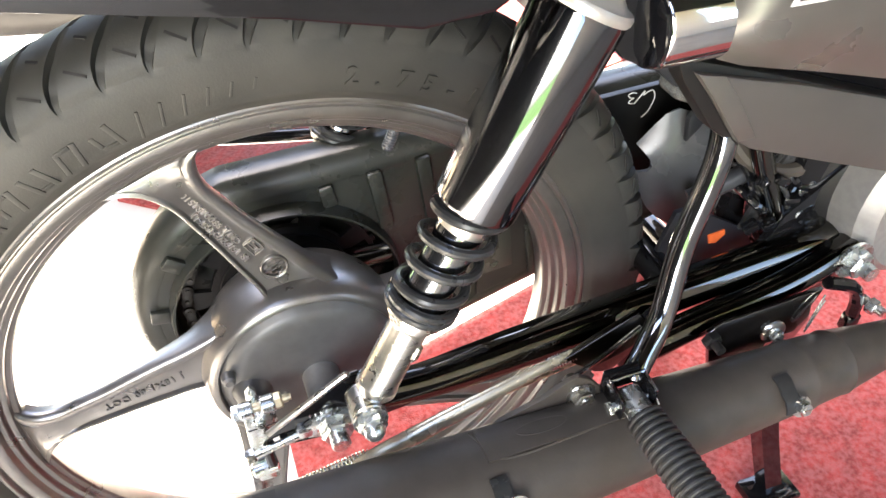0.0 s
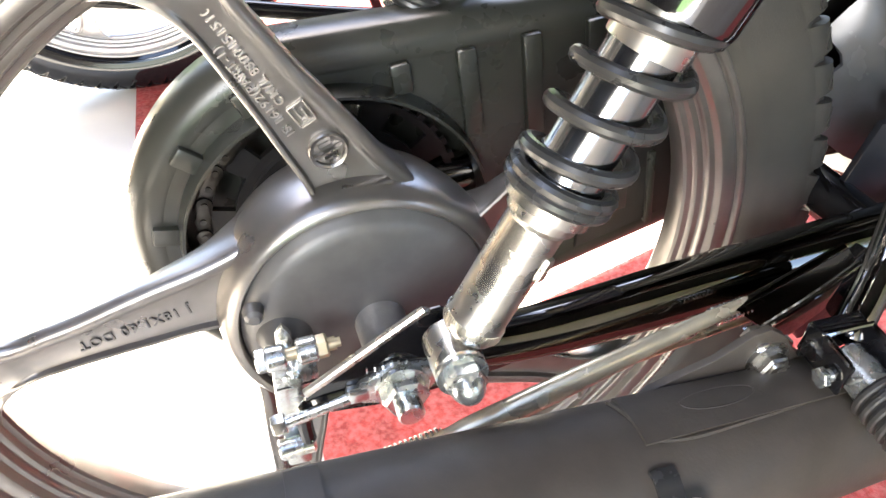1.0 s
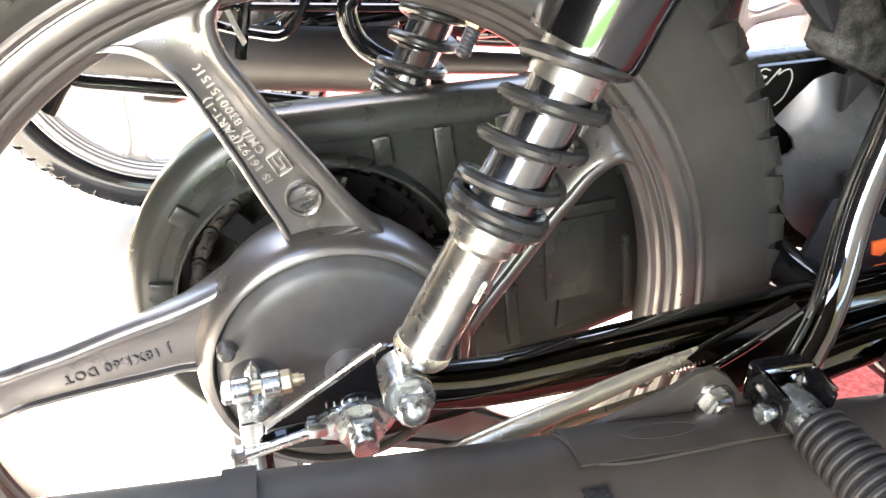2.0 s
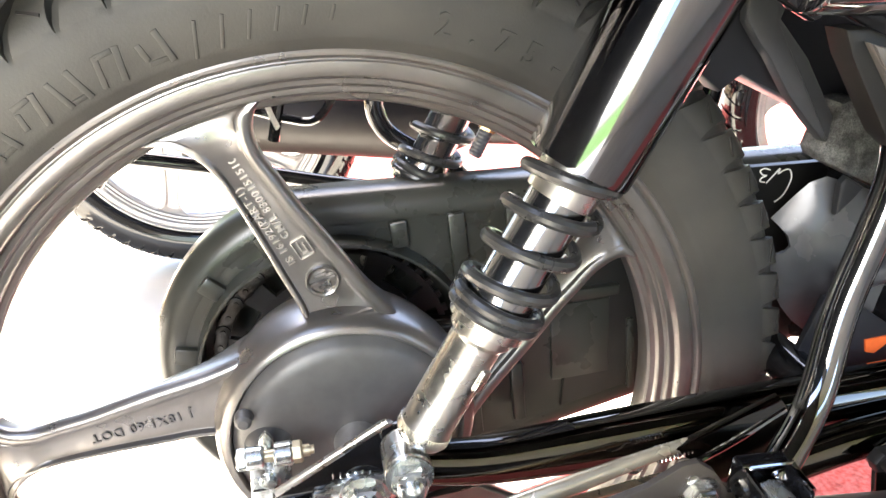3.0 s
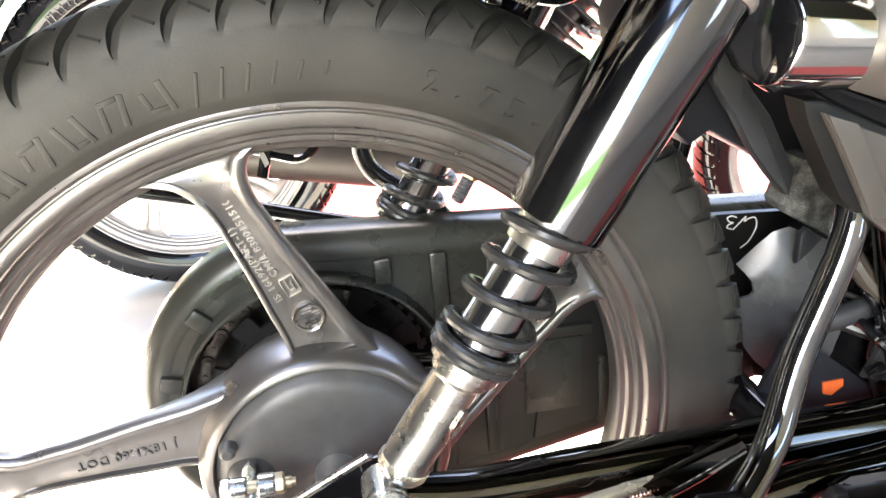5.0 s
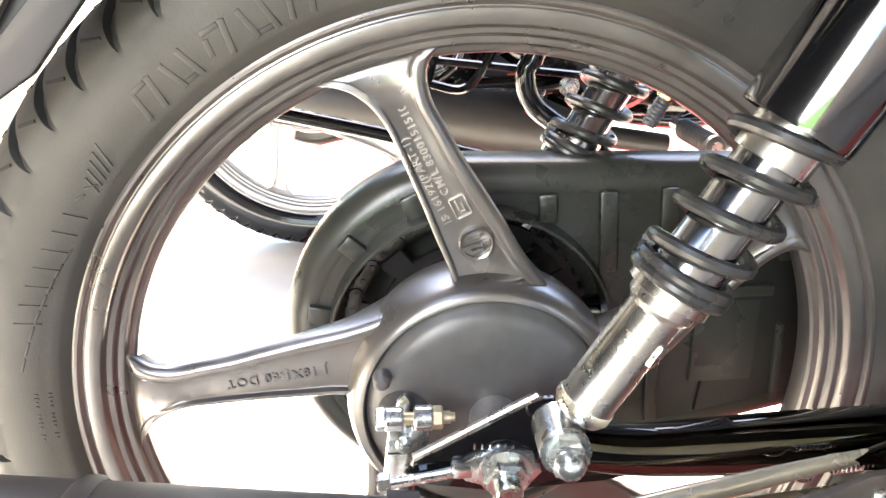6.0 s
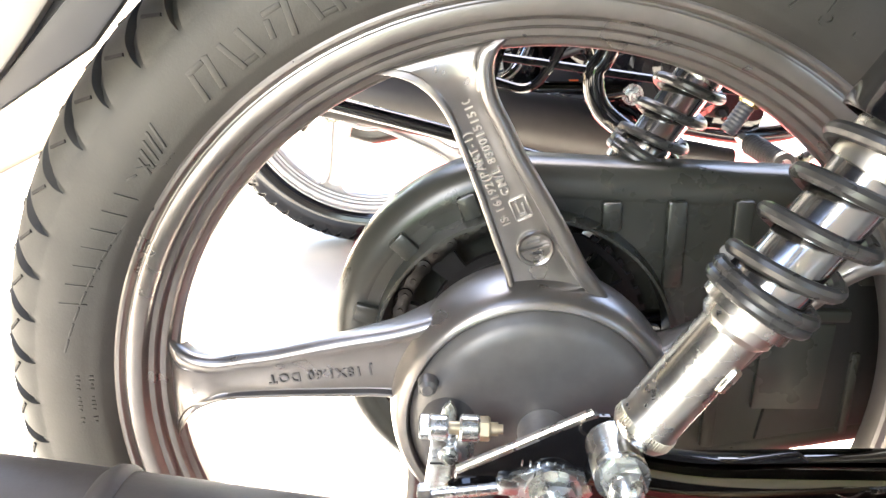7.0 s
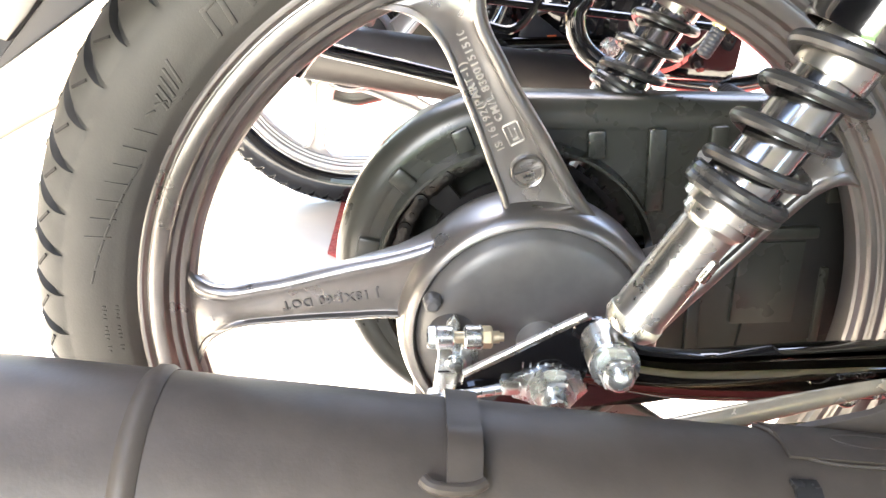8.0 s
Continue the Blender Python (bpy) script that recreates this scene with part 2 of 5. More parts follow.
def thing(name, label, category, group=""):
    return tagged(new(name), label, category, group)


AXLE, MID = 0.31, 0.026          # height of the rear axle, and the bike's middle plane


def polar(r, deg):
    return r * math.cos(radians(deg)), AXLE + r * math.sin(radians(deg))


# ---- the structure ----
DARKTILE = material("taupe paving", (0.24, 0.212, 0.18), 0.5, vary=0.12, scale=4, bump=0.0003, bump_scale=120)
# near-black for the unseen blockers that keep bounce and reflections dark
DARKWALL = material("near-black unseen walls", (0.008, 0.008, 0.009), 0.7, vary=0.08, scale=3, bump=0.0004, bump_scale=80, spec=0.1)
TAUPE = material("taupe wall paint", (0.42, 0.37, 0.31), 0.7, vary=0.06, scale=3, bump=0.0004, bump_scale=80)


def structure():
    ground = tagged(new("ground", bpy.data.meshes.new("ground")), "green lawn round the paved showroom", "ground", kind="structure")
    s = 2500
    ground.data.from_pydata([(-s, -s, -0.14), (s, -s, -0.14), (s, s, -0.14), (-s, s, -0.14)], [], [(0, 1, 2, 3)])
    ground.data.materials.append(GRASS)
    floor = part("floor", join(box((0.9, 1.77, -0.07), (7.0, 4.46, 0.14)), box((-1.33, -1.98, -0.07), (2.54, 3.04, 0.14))), TILE)
    tagged(floor, "pale cream tiled showroom floor in sunlight", "floor", kind="structure")
    paving = part("pavement", box((2.17, -1.98, -0.07), (4.46, 3.04, 0.14)), DARKTILE)
    tagged(paving, "taupe paving in the porch's shade", "pavement", kind="structure")
    # red carpet runners
    def carpet(outline, label):
        bm = bmesh.new()
        f = bm.faces.new([bm.verts.new((x, y, 0.0)) for x, y in outline])
        r = bmesh.ops.extrude_face_region(bm, geom=[f])
        bmesh.ops.translate(bm, vec=(0, 0, 0.005), verts=[v for v in r["geom"] if isinstance(v, bmesh.types.BMVert)])
        bmesh.ops.recalc_face_normals(bm, faces=bm.faces)
        tagged(part("carpet", from_bm(bm), CARPET), label, "carpet", kind="structure")
    carpet([(-0.03, -0.46), (3.6, -0.46), (3.6, 1.0), (1.2, 0.56), (0.0, 0.203), (-0.03, 0.193)], "speckled red carpet runner under the motorcycle")
    carpet([(-0.210, 0.755), (-0.15, 0.707), (0.3, 0.735), (3.6, 1.7), (3.6, 3.4), (-0.21, 1.55)], "speckled red carpet runner under the far motorcycle")
    step = part("step", box((-1.39, 2.3, 0.08), (0.78, 3.2, 0.16), bevel=0.006), STONE)
    tagged(step, "cream step with a brown nosing in sunlight", "step", kind="structure")
    part("nosing", box((-1.003, 2.3, 0.148), (0.018, 3.2, 0.012), None, 0.003), BRASS, step)
    # an added, unseen roof shades the floor; its outline is set there and lifted towards the sun
    lift = to_sun * (3.0 / to_sun.z)
    shade = [(-0.50, 0.047), (4.4, 1.57), (4.4, -3.8), (-0.50, -3.8)]
    low = [(x + lift.x, y + lift.y, 3.0) for x, y in shade]
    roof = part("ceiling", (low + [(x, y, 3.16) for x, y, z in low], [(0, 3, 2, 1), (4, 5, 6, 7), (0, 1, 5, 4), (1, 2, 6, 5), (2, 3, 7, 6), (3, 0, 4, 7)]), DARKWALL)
    tagged(roof, "unseen dark ceiling added to block sun and sky", "ceiling", kind="structure")
    # unseen wall, added to give the shroud and tubes beige reflections
    wall = part("wall_east", box((4.2, -0.4, 1.44), (0.2, 7.0, 3.12)), TAUPE)
    tagged(wall, "unseen taupe wall added for beige reflections", "wall", kind="structure")
    # unseen wall, added so that the chrome's left side reflects black
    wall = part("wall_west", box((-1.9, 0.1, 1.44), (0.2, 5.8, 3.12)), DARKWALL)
    tagged(wall, "unseen black wall added to darken reflections", "wall", kind="structure")
    # unseen as well; its window is added for a bright band in the chrome
    wall = part("wall_south", join(box((0.7, -2.7, 1.44), (2.2, 0.2, 3.12)), box((3.3, -2.7, 1.44), (1.6, 0.2, 3.12)), box((2.15, -2.7, 2.92), (0.7, 0.2, 0.16)), box((2.15, -2.7, 0.39), (0.7, 0.2, 1.02))), TAUPE)
    tagged(wall, "unseen taupe wall with an opening for bright reflections", "wall", kind="structure")
    # unseen too: closes the opening above the fill lamp
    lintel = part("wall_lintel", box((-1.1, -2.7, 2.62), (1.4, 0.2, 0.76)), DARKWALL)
    tagged(lintel, "unseen black lintel added over the doorway opening", "wall", kind="structure")


structure()


# ---- the motorcycle ----
LUGS, LUG_SHIFT, SHOULDER, CROWN_W, CROWN_H = 67, -0.26, 0.2835, 0.0334, 0.0255


def sweep(u):
    """How far, in lugs, a groove has swept back at u: 0 at the near shoulder, 1 at the crown, 2 at the far shoulder."""
    return 0.85 * u ** 1.4 if u <= 1 else 1.7 - 0.85 * (2 - u) ** 1.4


def tyre_shape():
    """Road tyre: round side walls, and a crown cut by swept curved grooves."""
    half = [(0.021, 0.236), (0.0262, 0.2405), (0.0305, 0.2475), (0.0318, 0.2495), (0.0322, 0.2525), (0.0338, 0.2575), (0.0350, 0.265), (0.0352, 0.273), (0.0345, 0.2795), (0.0336, 0.2825)]
    line = [(-w, r, None) for w, r in half] + [(-CROWN_W * math.cos(a), SHOULDER + CROWN_H * math.sin(a), a) for a in np.linspace(0, math.pi / 2, 17)]
    line += [(-w, r, a if a is None else math.pi - a) for w, r, a in line[-2::-1]]
    phases = [(0.0, 0), (0.05, 1), (0.19, 1), (0.33, 1), (0.38, 0), (0.5, 0), (0.63, 0), (0.76, 0), (0.89, 0)]
    k, n = len(line), LUGS * len(phases)
    pts, faces = [], []
    for lug in range(LUGS):
        for phase, cut in phases:
            for w, r, a in line:
                u = 0.0 if a is None else a / (math.pi / 2)
                if a is None and w > 0:
                    u = 2.0
                squeeze = float(np.interp(min(u, 2 - u), (0, 0.12, 0.35, 0.6, 1.0), (0.30, 0.55, 0.85, 0.75, 0.5)))      # grooves run out to points
                ph = 0.19 + (phase - 0.19) * squeeze if phase <= 0.38 else phase
                ang = 2 * math.pi * (lug + LUG_SHIFT + ph - sweep(u)) / LUGS
                if a is not None and cut and abs(1 - u) > 0.06:
                    depth = 0.0044 * min(1, abs(1 - u) / 0.3) * min(1, 0.10 + min(u, 2 - u) / 0.25)
                    nw, nr = math.cos(a) / CROWN_W, math.sin(a) / CROWN_H
                    size = math.hypot(nw, nr)
                    w, r = w + depth * nw / size, r - depth * nr / size
                pts.append((r * math.cos(ang), MID + w, AXLE + r * math.sin(ang)))
    for i in range(n):
        j = (i + 1) % n
        for s in range(k - 1):
            faces.append((i * k + s, i * k + s + 1, j * k + s + 1, j * k + s))
    return pts, faces


def on_side(r, deg, spin=0.0, y=None, lean=0.0):
    """A pose on the wheel's near side, at radius r and angle deg from the front, letters upright outwards, turned by spin."""
    x, z = polar(r, deg)
    m = Matrix.Translation((x, y, z)) @ Matrix.Rotation(radians(-(deg - 90)), 4, "Y") @ Matrix.Rotation(radians(90 + lean), 4, "X")
    return m @ Matrix.Rotation(radians(spin), 4, "Z")


def sidewall(r):
    """The near side wall's y at radius r."""
    return MID - float(np.interp(r, (0.2405, 0.2475, 0.256, 0.266, 0.275, 0.2825), (0.0262, 0.0305, 0.0335, 0.0350, 0.0352, 0.0336)))


def rear_wheel(bike, rim_paint):
    half = [(0.2405, 0.0235), (0.2424, 0.0250), (0.2430, 0.0262), (0.2426, 0.0273), (0.2412, 0.0279), (0.2396, 0.0277), (0.2386, 0.0268), (0.2381, 0.0256), (0.2375, 0.0248), (0.2367, 0.0250), (0.2359, 0.0259), (0.2346, 0.0262),
            (0.2320, 0.0260), (0.2294, 0.0256), (0.2280, 0.0249), (0.2272, 0.0236), (0.2268, 0.0212), (0.2260, 0.0198), (0.2246, 0.0194), (0.2232, 0.0190), (0.2224, 0.0180), (0.2219, 0.0160), (0.2210, 0.0150), (0.2194, 0.0148),
            (0.2178, 0.0142), (0.2170, 0.0128), (0.2164, 0.0108), (0.2150, 0.0100), (0.2134, 0.0094), (0.2120, 0.0075), (0.2114, 0.0045), (0.2112, 0.0)]
    prof = [(r, w) for r, w in half] + [(r, -w) for r, w in half[-2::-1]] + [(0.232, -0.02), (0.228, -0.012), (0.228, 0.012), (0.232, 0.02)]
    wheel = part("rear_wheel", lathe([(r, -w) for r, w in prof], (0, MID, AXLE), (0, 1, 0), 128, loop=True), rim_paint, bike,
                 "five-spoke cast rear wheel in dark bronze paint", sharp=24)
    part("tyre", tyre_shape(), RUBBER, wheel, "dusty black rubber road tyre with swept grooves", sharp=30)
    # sipes: short dark strips across each tread block, the cuts' shade in their colour
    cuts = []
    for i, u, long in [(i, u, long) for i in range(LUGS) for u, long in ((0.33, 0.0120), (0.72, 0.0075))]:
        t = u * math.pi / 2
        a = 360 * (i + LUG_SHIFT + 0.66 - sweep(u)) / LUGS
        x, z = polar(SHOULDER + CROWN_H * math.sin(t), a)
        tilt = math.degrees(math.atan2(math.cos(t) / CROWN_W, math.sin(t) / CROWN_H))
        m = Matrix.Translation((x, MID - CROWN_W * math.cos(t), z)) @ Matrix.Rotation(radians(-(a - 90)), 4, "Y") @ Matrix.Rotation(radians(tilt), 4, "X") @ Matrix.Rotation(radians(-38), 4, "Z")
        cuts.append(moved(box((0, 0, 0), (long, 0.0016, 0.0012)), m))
    tagged(part("sipe", join(*cuts), SIPESHADE, wheel, "short dark strips for the shade in the tread cuts"), kind="stuff")
    # raised figures and bars on the side wall
    def letters(body, deg, r, size, step, depth=0.0008):
        out = []
        for i, ch in enumerate(body):
            if ch != " ":
                out.append(moved(text_shape(ch, size, depth), on_side(r, deg - step * (i - (len(body) - 1) / 2), 0, sidewall(r), math.degrees(math.atan2(sidewall(r - 0.003) - sidewall(r + 0.003), 0.006)))))
        return join(*out)
    part("raised_figure", letters("2.75-18", 67.5, 0.2600, 0.0175, 3.65, 0.0011), RUBBER, wheel, "raised tyre size figures")
    def stroke(deg, r, length, turn, wide=0.0010):
        lean = math.degrees(math.atan2(sidewall(r - 0.003) - sidewall(r + 0.003), 0.006))
        return moved(box((0, 0, 0), (wide * 1.5, length, 0.0009), None, 0.0003), on_side(r, deg, turn, sidewall(r), lean))
    # a fan of slanted bars, shrinking towards the front
    bars = [stroke(91 + 3.0 * i, 0.2612 - 0.0008 * i, 0.008 + 0.0022 * i, -16, 0.0012) for i in range(6)]
    # large outlined blocks in place of the maker's letters
    for i, deg in enumerate((110.5, 115.5, 120.5, 125.5, 130.5, 135.5)):
        lean = -14 if i % 2 else 10
        bars += [stroke(deg - 1.2, 0.2592, 0.0170, lean, 0.0022), stroke(deg + 1.2, 0.2592, 0.0160 if i % 3 else 0.009, lean, 0.0020), stroke(deg, 0.2660 if i % 2 else 0.2530, 0.0100, 90, 0.0018)]
    # stacked slanted strokes, with a bent pair beside them
    bars += [stroke(144.0 + 1.0 * i, 0.2585 - 0.0008 * i, 0.0140 - 0.001 * i, -25, 0.0010) for i in range(5)]
    bars += [stroke(148.2, 0.2555, 0.0070, 50, 0.0009), stroke(150.0, 0.2575, 0.0060, 62, 0.0009)] + [stroke(146.0 + 0.8 * i, 0.2495, 0.0110, 70, 0.0006) for i in range(3)]
    # thin level lines beside a long broken diagonal
    bars += [stroke(152.5 + 2.6 * i, 0.2555 + 0.0014 * i, 0.012 + 0.0004 * i, 10, 0.0006) for i in range(7)]
    bars += [stroke(155.5 + 2.3 * i, 0.2500 + 0.0019 * i, 0.0088, 78, 0.0008) for i in range(9)]
    bars += [stroke(177.5 + 0.62 * i, r, 0.0016 + 0.0005 * (i % 3), 0, 0.0009) for i in range(13) for r in (0.2600, 0.2530) if (i * 7) % 5]
    tagged(part("raised_bar", join(*bars), RUBBER, wheel, "raised rubber maker's bars"), kind="stuff")
    # hub and spokes
    hub = [(0.0, -0.018), (0.0732, -0.018), (0.0738, -0.0262), (0.0748, -0.0275), (0.0766, -0.0272), (0.0792, -0.0258), (0.0818, -0.0228), (0.0838, -0.0175), (0.0851, -0.0105), (0.0858, -0.003), (0.0854, 0.005), (0.0836, 0.014),
           (0.0800, 0.023), (0.0786, 0.031), (0.0755, 0.037), (0.068, 0.041), (0.056, 0.043), (0.0, 0.044)]
    part("hub", lathe(hub, (0, MID, AXLE), (0, 1, 0), 96), rim_paint, wheel, "cast hub with a rounded shoulder", sharp=50)
    left = [(-0.0185, 0.058), (-0.0235, 0.0735), (-0.0295, 0.0895), (-0.038, 0.107), (-0.046, 0.1245), (-0.054, 0.141), (-0.0615, 0.1558), (-0.068, 0.168), (-0.0765, 0.1785), (-0.087, 0.1855), (-0.098, 0.1880), (-0.110, 0.1875), (-0.121, 0.1840)]
    right = [(0.047, 0.063), (0.0315, 0.0790), (0.0170, 0.0965), (0.0, 0.121), (-0.013, 0.1387), (-0.026, 0.156), (-0.0352, 0.1703), (-0.0430, 0.182), (-0.0466, 0.1905), (-0.0480, 0.1985), (-0.0468, 0.206), (-0.0425, 0.2122), (-0.036, 0.2170)]
    lw = [0.0036, 0.0036, 0.0036, 0.0036, 0.0035, 0.0034, 0.0034, 0.0034, 0.0040, 0.0055, 0.0085, 0.011, 0.012]
    rw = [0.0100, 0.0098, 0.0095, 0.0090, 0.0087, 0.0083, 0.0080, 0.0080, 0.0082, 0.0090, 0.0110, 0.013, 0.014]
    front = [-0.0172, -0.0160, -0.0148] + [-0.0145] * 6 + [-0.0138, -0.0128, -0.0118, -0.0108]
    sunk = [0.0046, 0.0046, 0.0046, 0.0046, 0.0046, 0.0046, 0.0045, 0.0036, 0.0018, 0.0004, 0.0, 0.0, 0.0]
    rear = [0.028, 0.0190, 0.0080, 0.0020, 0.0, 0.0, 0.0, 0.0, 0.0005, 0.0015, 0.003, 0.005, 0.006]
    fall = [0.0065, 0.0018, 0.0] + [0.0] * 10
    smoothed = [[Vector(v) for v in smooth_path([(a, b, 0) for a, b in line], 4)] for line in (left, right)]
    count = len(smoothed[0])
    at = np.linspace(0, len(left) - 1, count)
    lw, rw, front, sunk, rear, fall = [np.interp(at, range(len(left)), v) for v in (lw, rw, front, sunk, rear, fall)]
    pts, faces = [], []
    for i in range(count):
        a, b = smoothed[0][i], smoothed[1][i]
        d = (b - a).normalized()
        y0, y1, floor_y, ridge = MID + front[i], MID + rear[i], MID + front[i] + sunk[i], MID + front[i] + fall[i]
        mid = (a + b) / 2
        row = [(a + d * 0.0035, y1), (a + d * 0.0012, y1 - 0.006), (a, y0 + 0.004), (a + d * 0.0003, y0 + 0.0013), (a + d * 0.0012, y0 + 0.0003), (a + d * 0.0021, y0), (a + d * (lw[i] - 0.0004), y0 + 0.0004), (a + d * (lw[i] + 0.0006), floor_y - 0.0006),
               (a + d * (lw[i] + 0.0018), floor_y), (mid, floor_y + 0.0002), (b - d * (rw[i] + 0.0026), floor_y), (b - d * (rw[i] + 0.0006), floor_y - 0.0010), (b - d * rw[i], ridge - 0.0004), (b - d * (rw[i] - 0.0020), ridge - 0.0014),
               (b - d * 0.0042, ridge - 0.0012), (b - d * 0.0016, ridge + 0.0002), (b - d * 0.0003, ridge + 0.0022), (b, ridge + 0.0055), (b - d * 0.0012, y1 - 0.006), (b - d * 0.0035, y1), (mid, y1 + 0.0006)]
        pts += [(p.x, y, p.y) for p, y in row]
    k = 21
    faces = [(i * k + q, i * k + (q + 1) % k, (i + 1) * k + (q + 1) % k, (i + 1) * k + q) for i in range(count - 1) for q in range(k)]
    faces += [tuple(range(k))[::-1], tuple((count - 1) * k + q for q in range(k))]
    for i in range(5):
        turn = Matrix.Translation((0, 0, AXLE)) @ Matrix.Rotation(radians(-72 * i), 4, "Y")
        part("spoke", moved((pts, faces), turn), rim_paint, wheel, sharp=38)
    return wheel


def words_on_spokes(bike, paint):
    """Cast letters in the sunken faces of two spokes."""
    y = MID - 0.0098
    def run(body, x, z, ang, size, depth=0.002):
        m = Matrix.Translation((x, y, z)) @ Matrix.Rotation(radians(-ang), 4, "Y") @ Matrix.Rotation(radians(90), 4, "X")
        return moved(text_shape(body, size, depth), m)
    # J letters take the darker drum paint: their relief's shade is in the colour
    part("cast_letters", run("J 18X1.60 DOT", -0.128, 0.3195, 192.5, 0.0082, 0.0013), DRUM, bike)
    part("cast_letters", run("IS 16192(PART-1)", -0.0445, 0.4495, 120.5, 0.0063), PALECAST, bike)
    part("cast_letters", run("CM/L 8300151510", -0.0470, 0.4668, 119.8, 0.0063), PALECAST, bike)
    x, z = -0.0135, 0.4135
    badge = lathe([(0.0, 0.001), (0.0082, 0.001), (0.0082, 0.0035), (0.0096, 0.0042), (0.0104, 0.0035), (0.0104, 0.0)], (x, y + 0.001, z), (0, -1, 0), 28)
    bars = [moved(box((0, -0.0022, dz), (w, 0.003, 0.0014)), Matrix.Translation((x, y, z)) @ Matrix.Rotation(radians(-22), 4, "Y")) for dz, w in ((0, 0.016), (0.0036, 0.007), (-0.0036, 0.007))]
    turn = Matrix.Translation((-0.0245, y, 0.4355)) @ Matrix.Rotation(radians(-30), 4, "Y")
    mark = [box((0, -0.0006, s * 0.0062), (0.0085, 0.0024, 0.0009), None, 0.0003) for s in (-1, 1)] + [box((s * 0.0045, -0.0006, 0), (0.0009, 0.0024, 0.0118), None, 0.0003) for s in (-1, 1)]
    mark += [box((-0.0015, -0.0006, 0.0015), (0.0009, 0.0024, 0.006)), box((0.0015, -0.0006, -0.001), (0.0009, 0.0024, 0.0065)), box((0.0, -0.0006, -0.0036), (0.004, 0.0024, 0.0009))]
    part("cast_mark", moved(join(*mark), turn), PALECAST, bike, "boxed cast mark")
    part("badge", join(badge, *bars), paint, bike, "round cast badge")


def drum_brake(bike):
    y = 0.001
    prof = [(0.0, -0.0088), (0.012, -0.0090), (0.018, -0.0094), (0.030, -0.0092), (0.048, -0.0084), (0.060, -0.0066), (0.0650, -0.0052), (0.0685, -0.0030), (0.0708, 0.0), (0.0722, 0.0010), (0.0730, 0.0022), (0.073, 0.012), (0.0, 0.012)]
    drum = part("drum_plate", lathe(prof, (0, y, AXLE), (0, 1, 0), 72), DRUM, bike, "dark grey painted brake drum plate", sharp=30)
    part("axle_boss", rod((0.004, y - 0.004, AXLE + 0.001), (0.004, y - 0.040, AXLE + 0.001), 0.0150, 32, 0.0145, 0.0015), ENGINE, drum, "plain cast axle spacer")
    part("cam_boss", rod((-0.0495, y - 0.002, 0.3115), (-0.0495, y - 0.020, 0.3115), 0.0165, 24, 0.0115, 0.002), DRUM, drum)
    part("screw", lathe([(0.0, -0.007), (0.003, -0.007), (0.005, -0.005), (0.0058, 0.002)], (-0.0645, y - 0.008, 0.3345), (0, 1, 0), 16), DRUM, drum)
    return drum


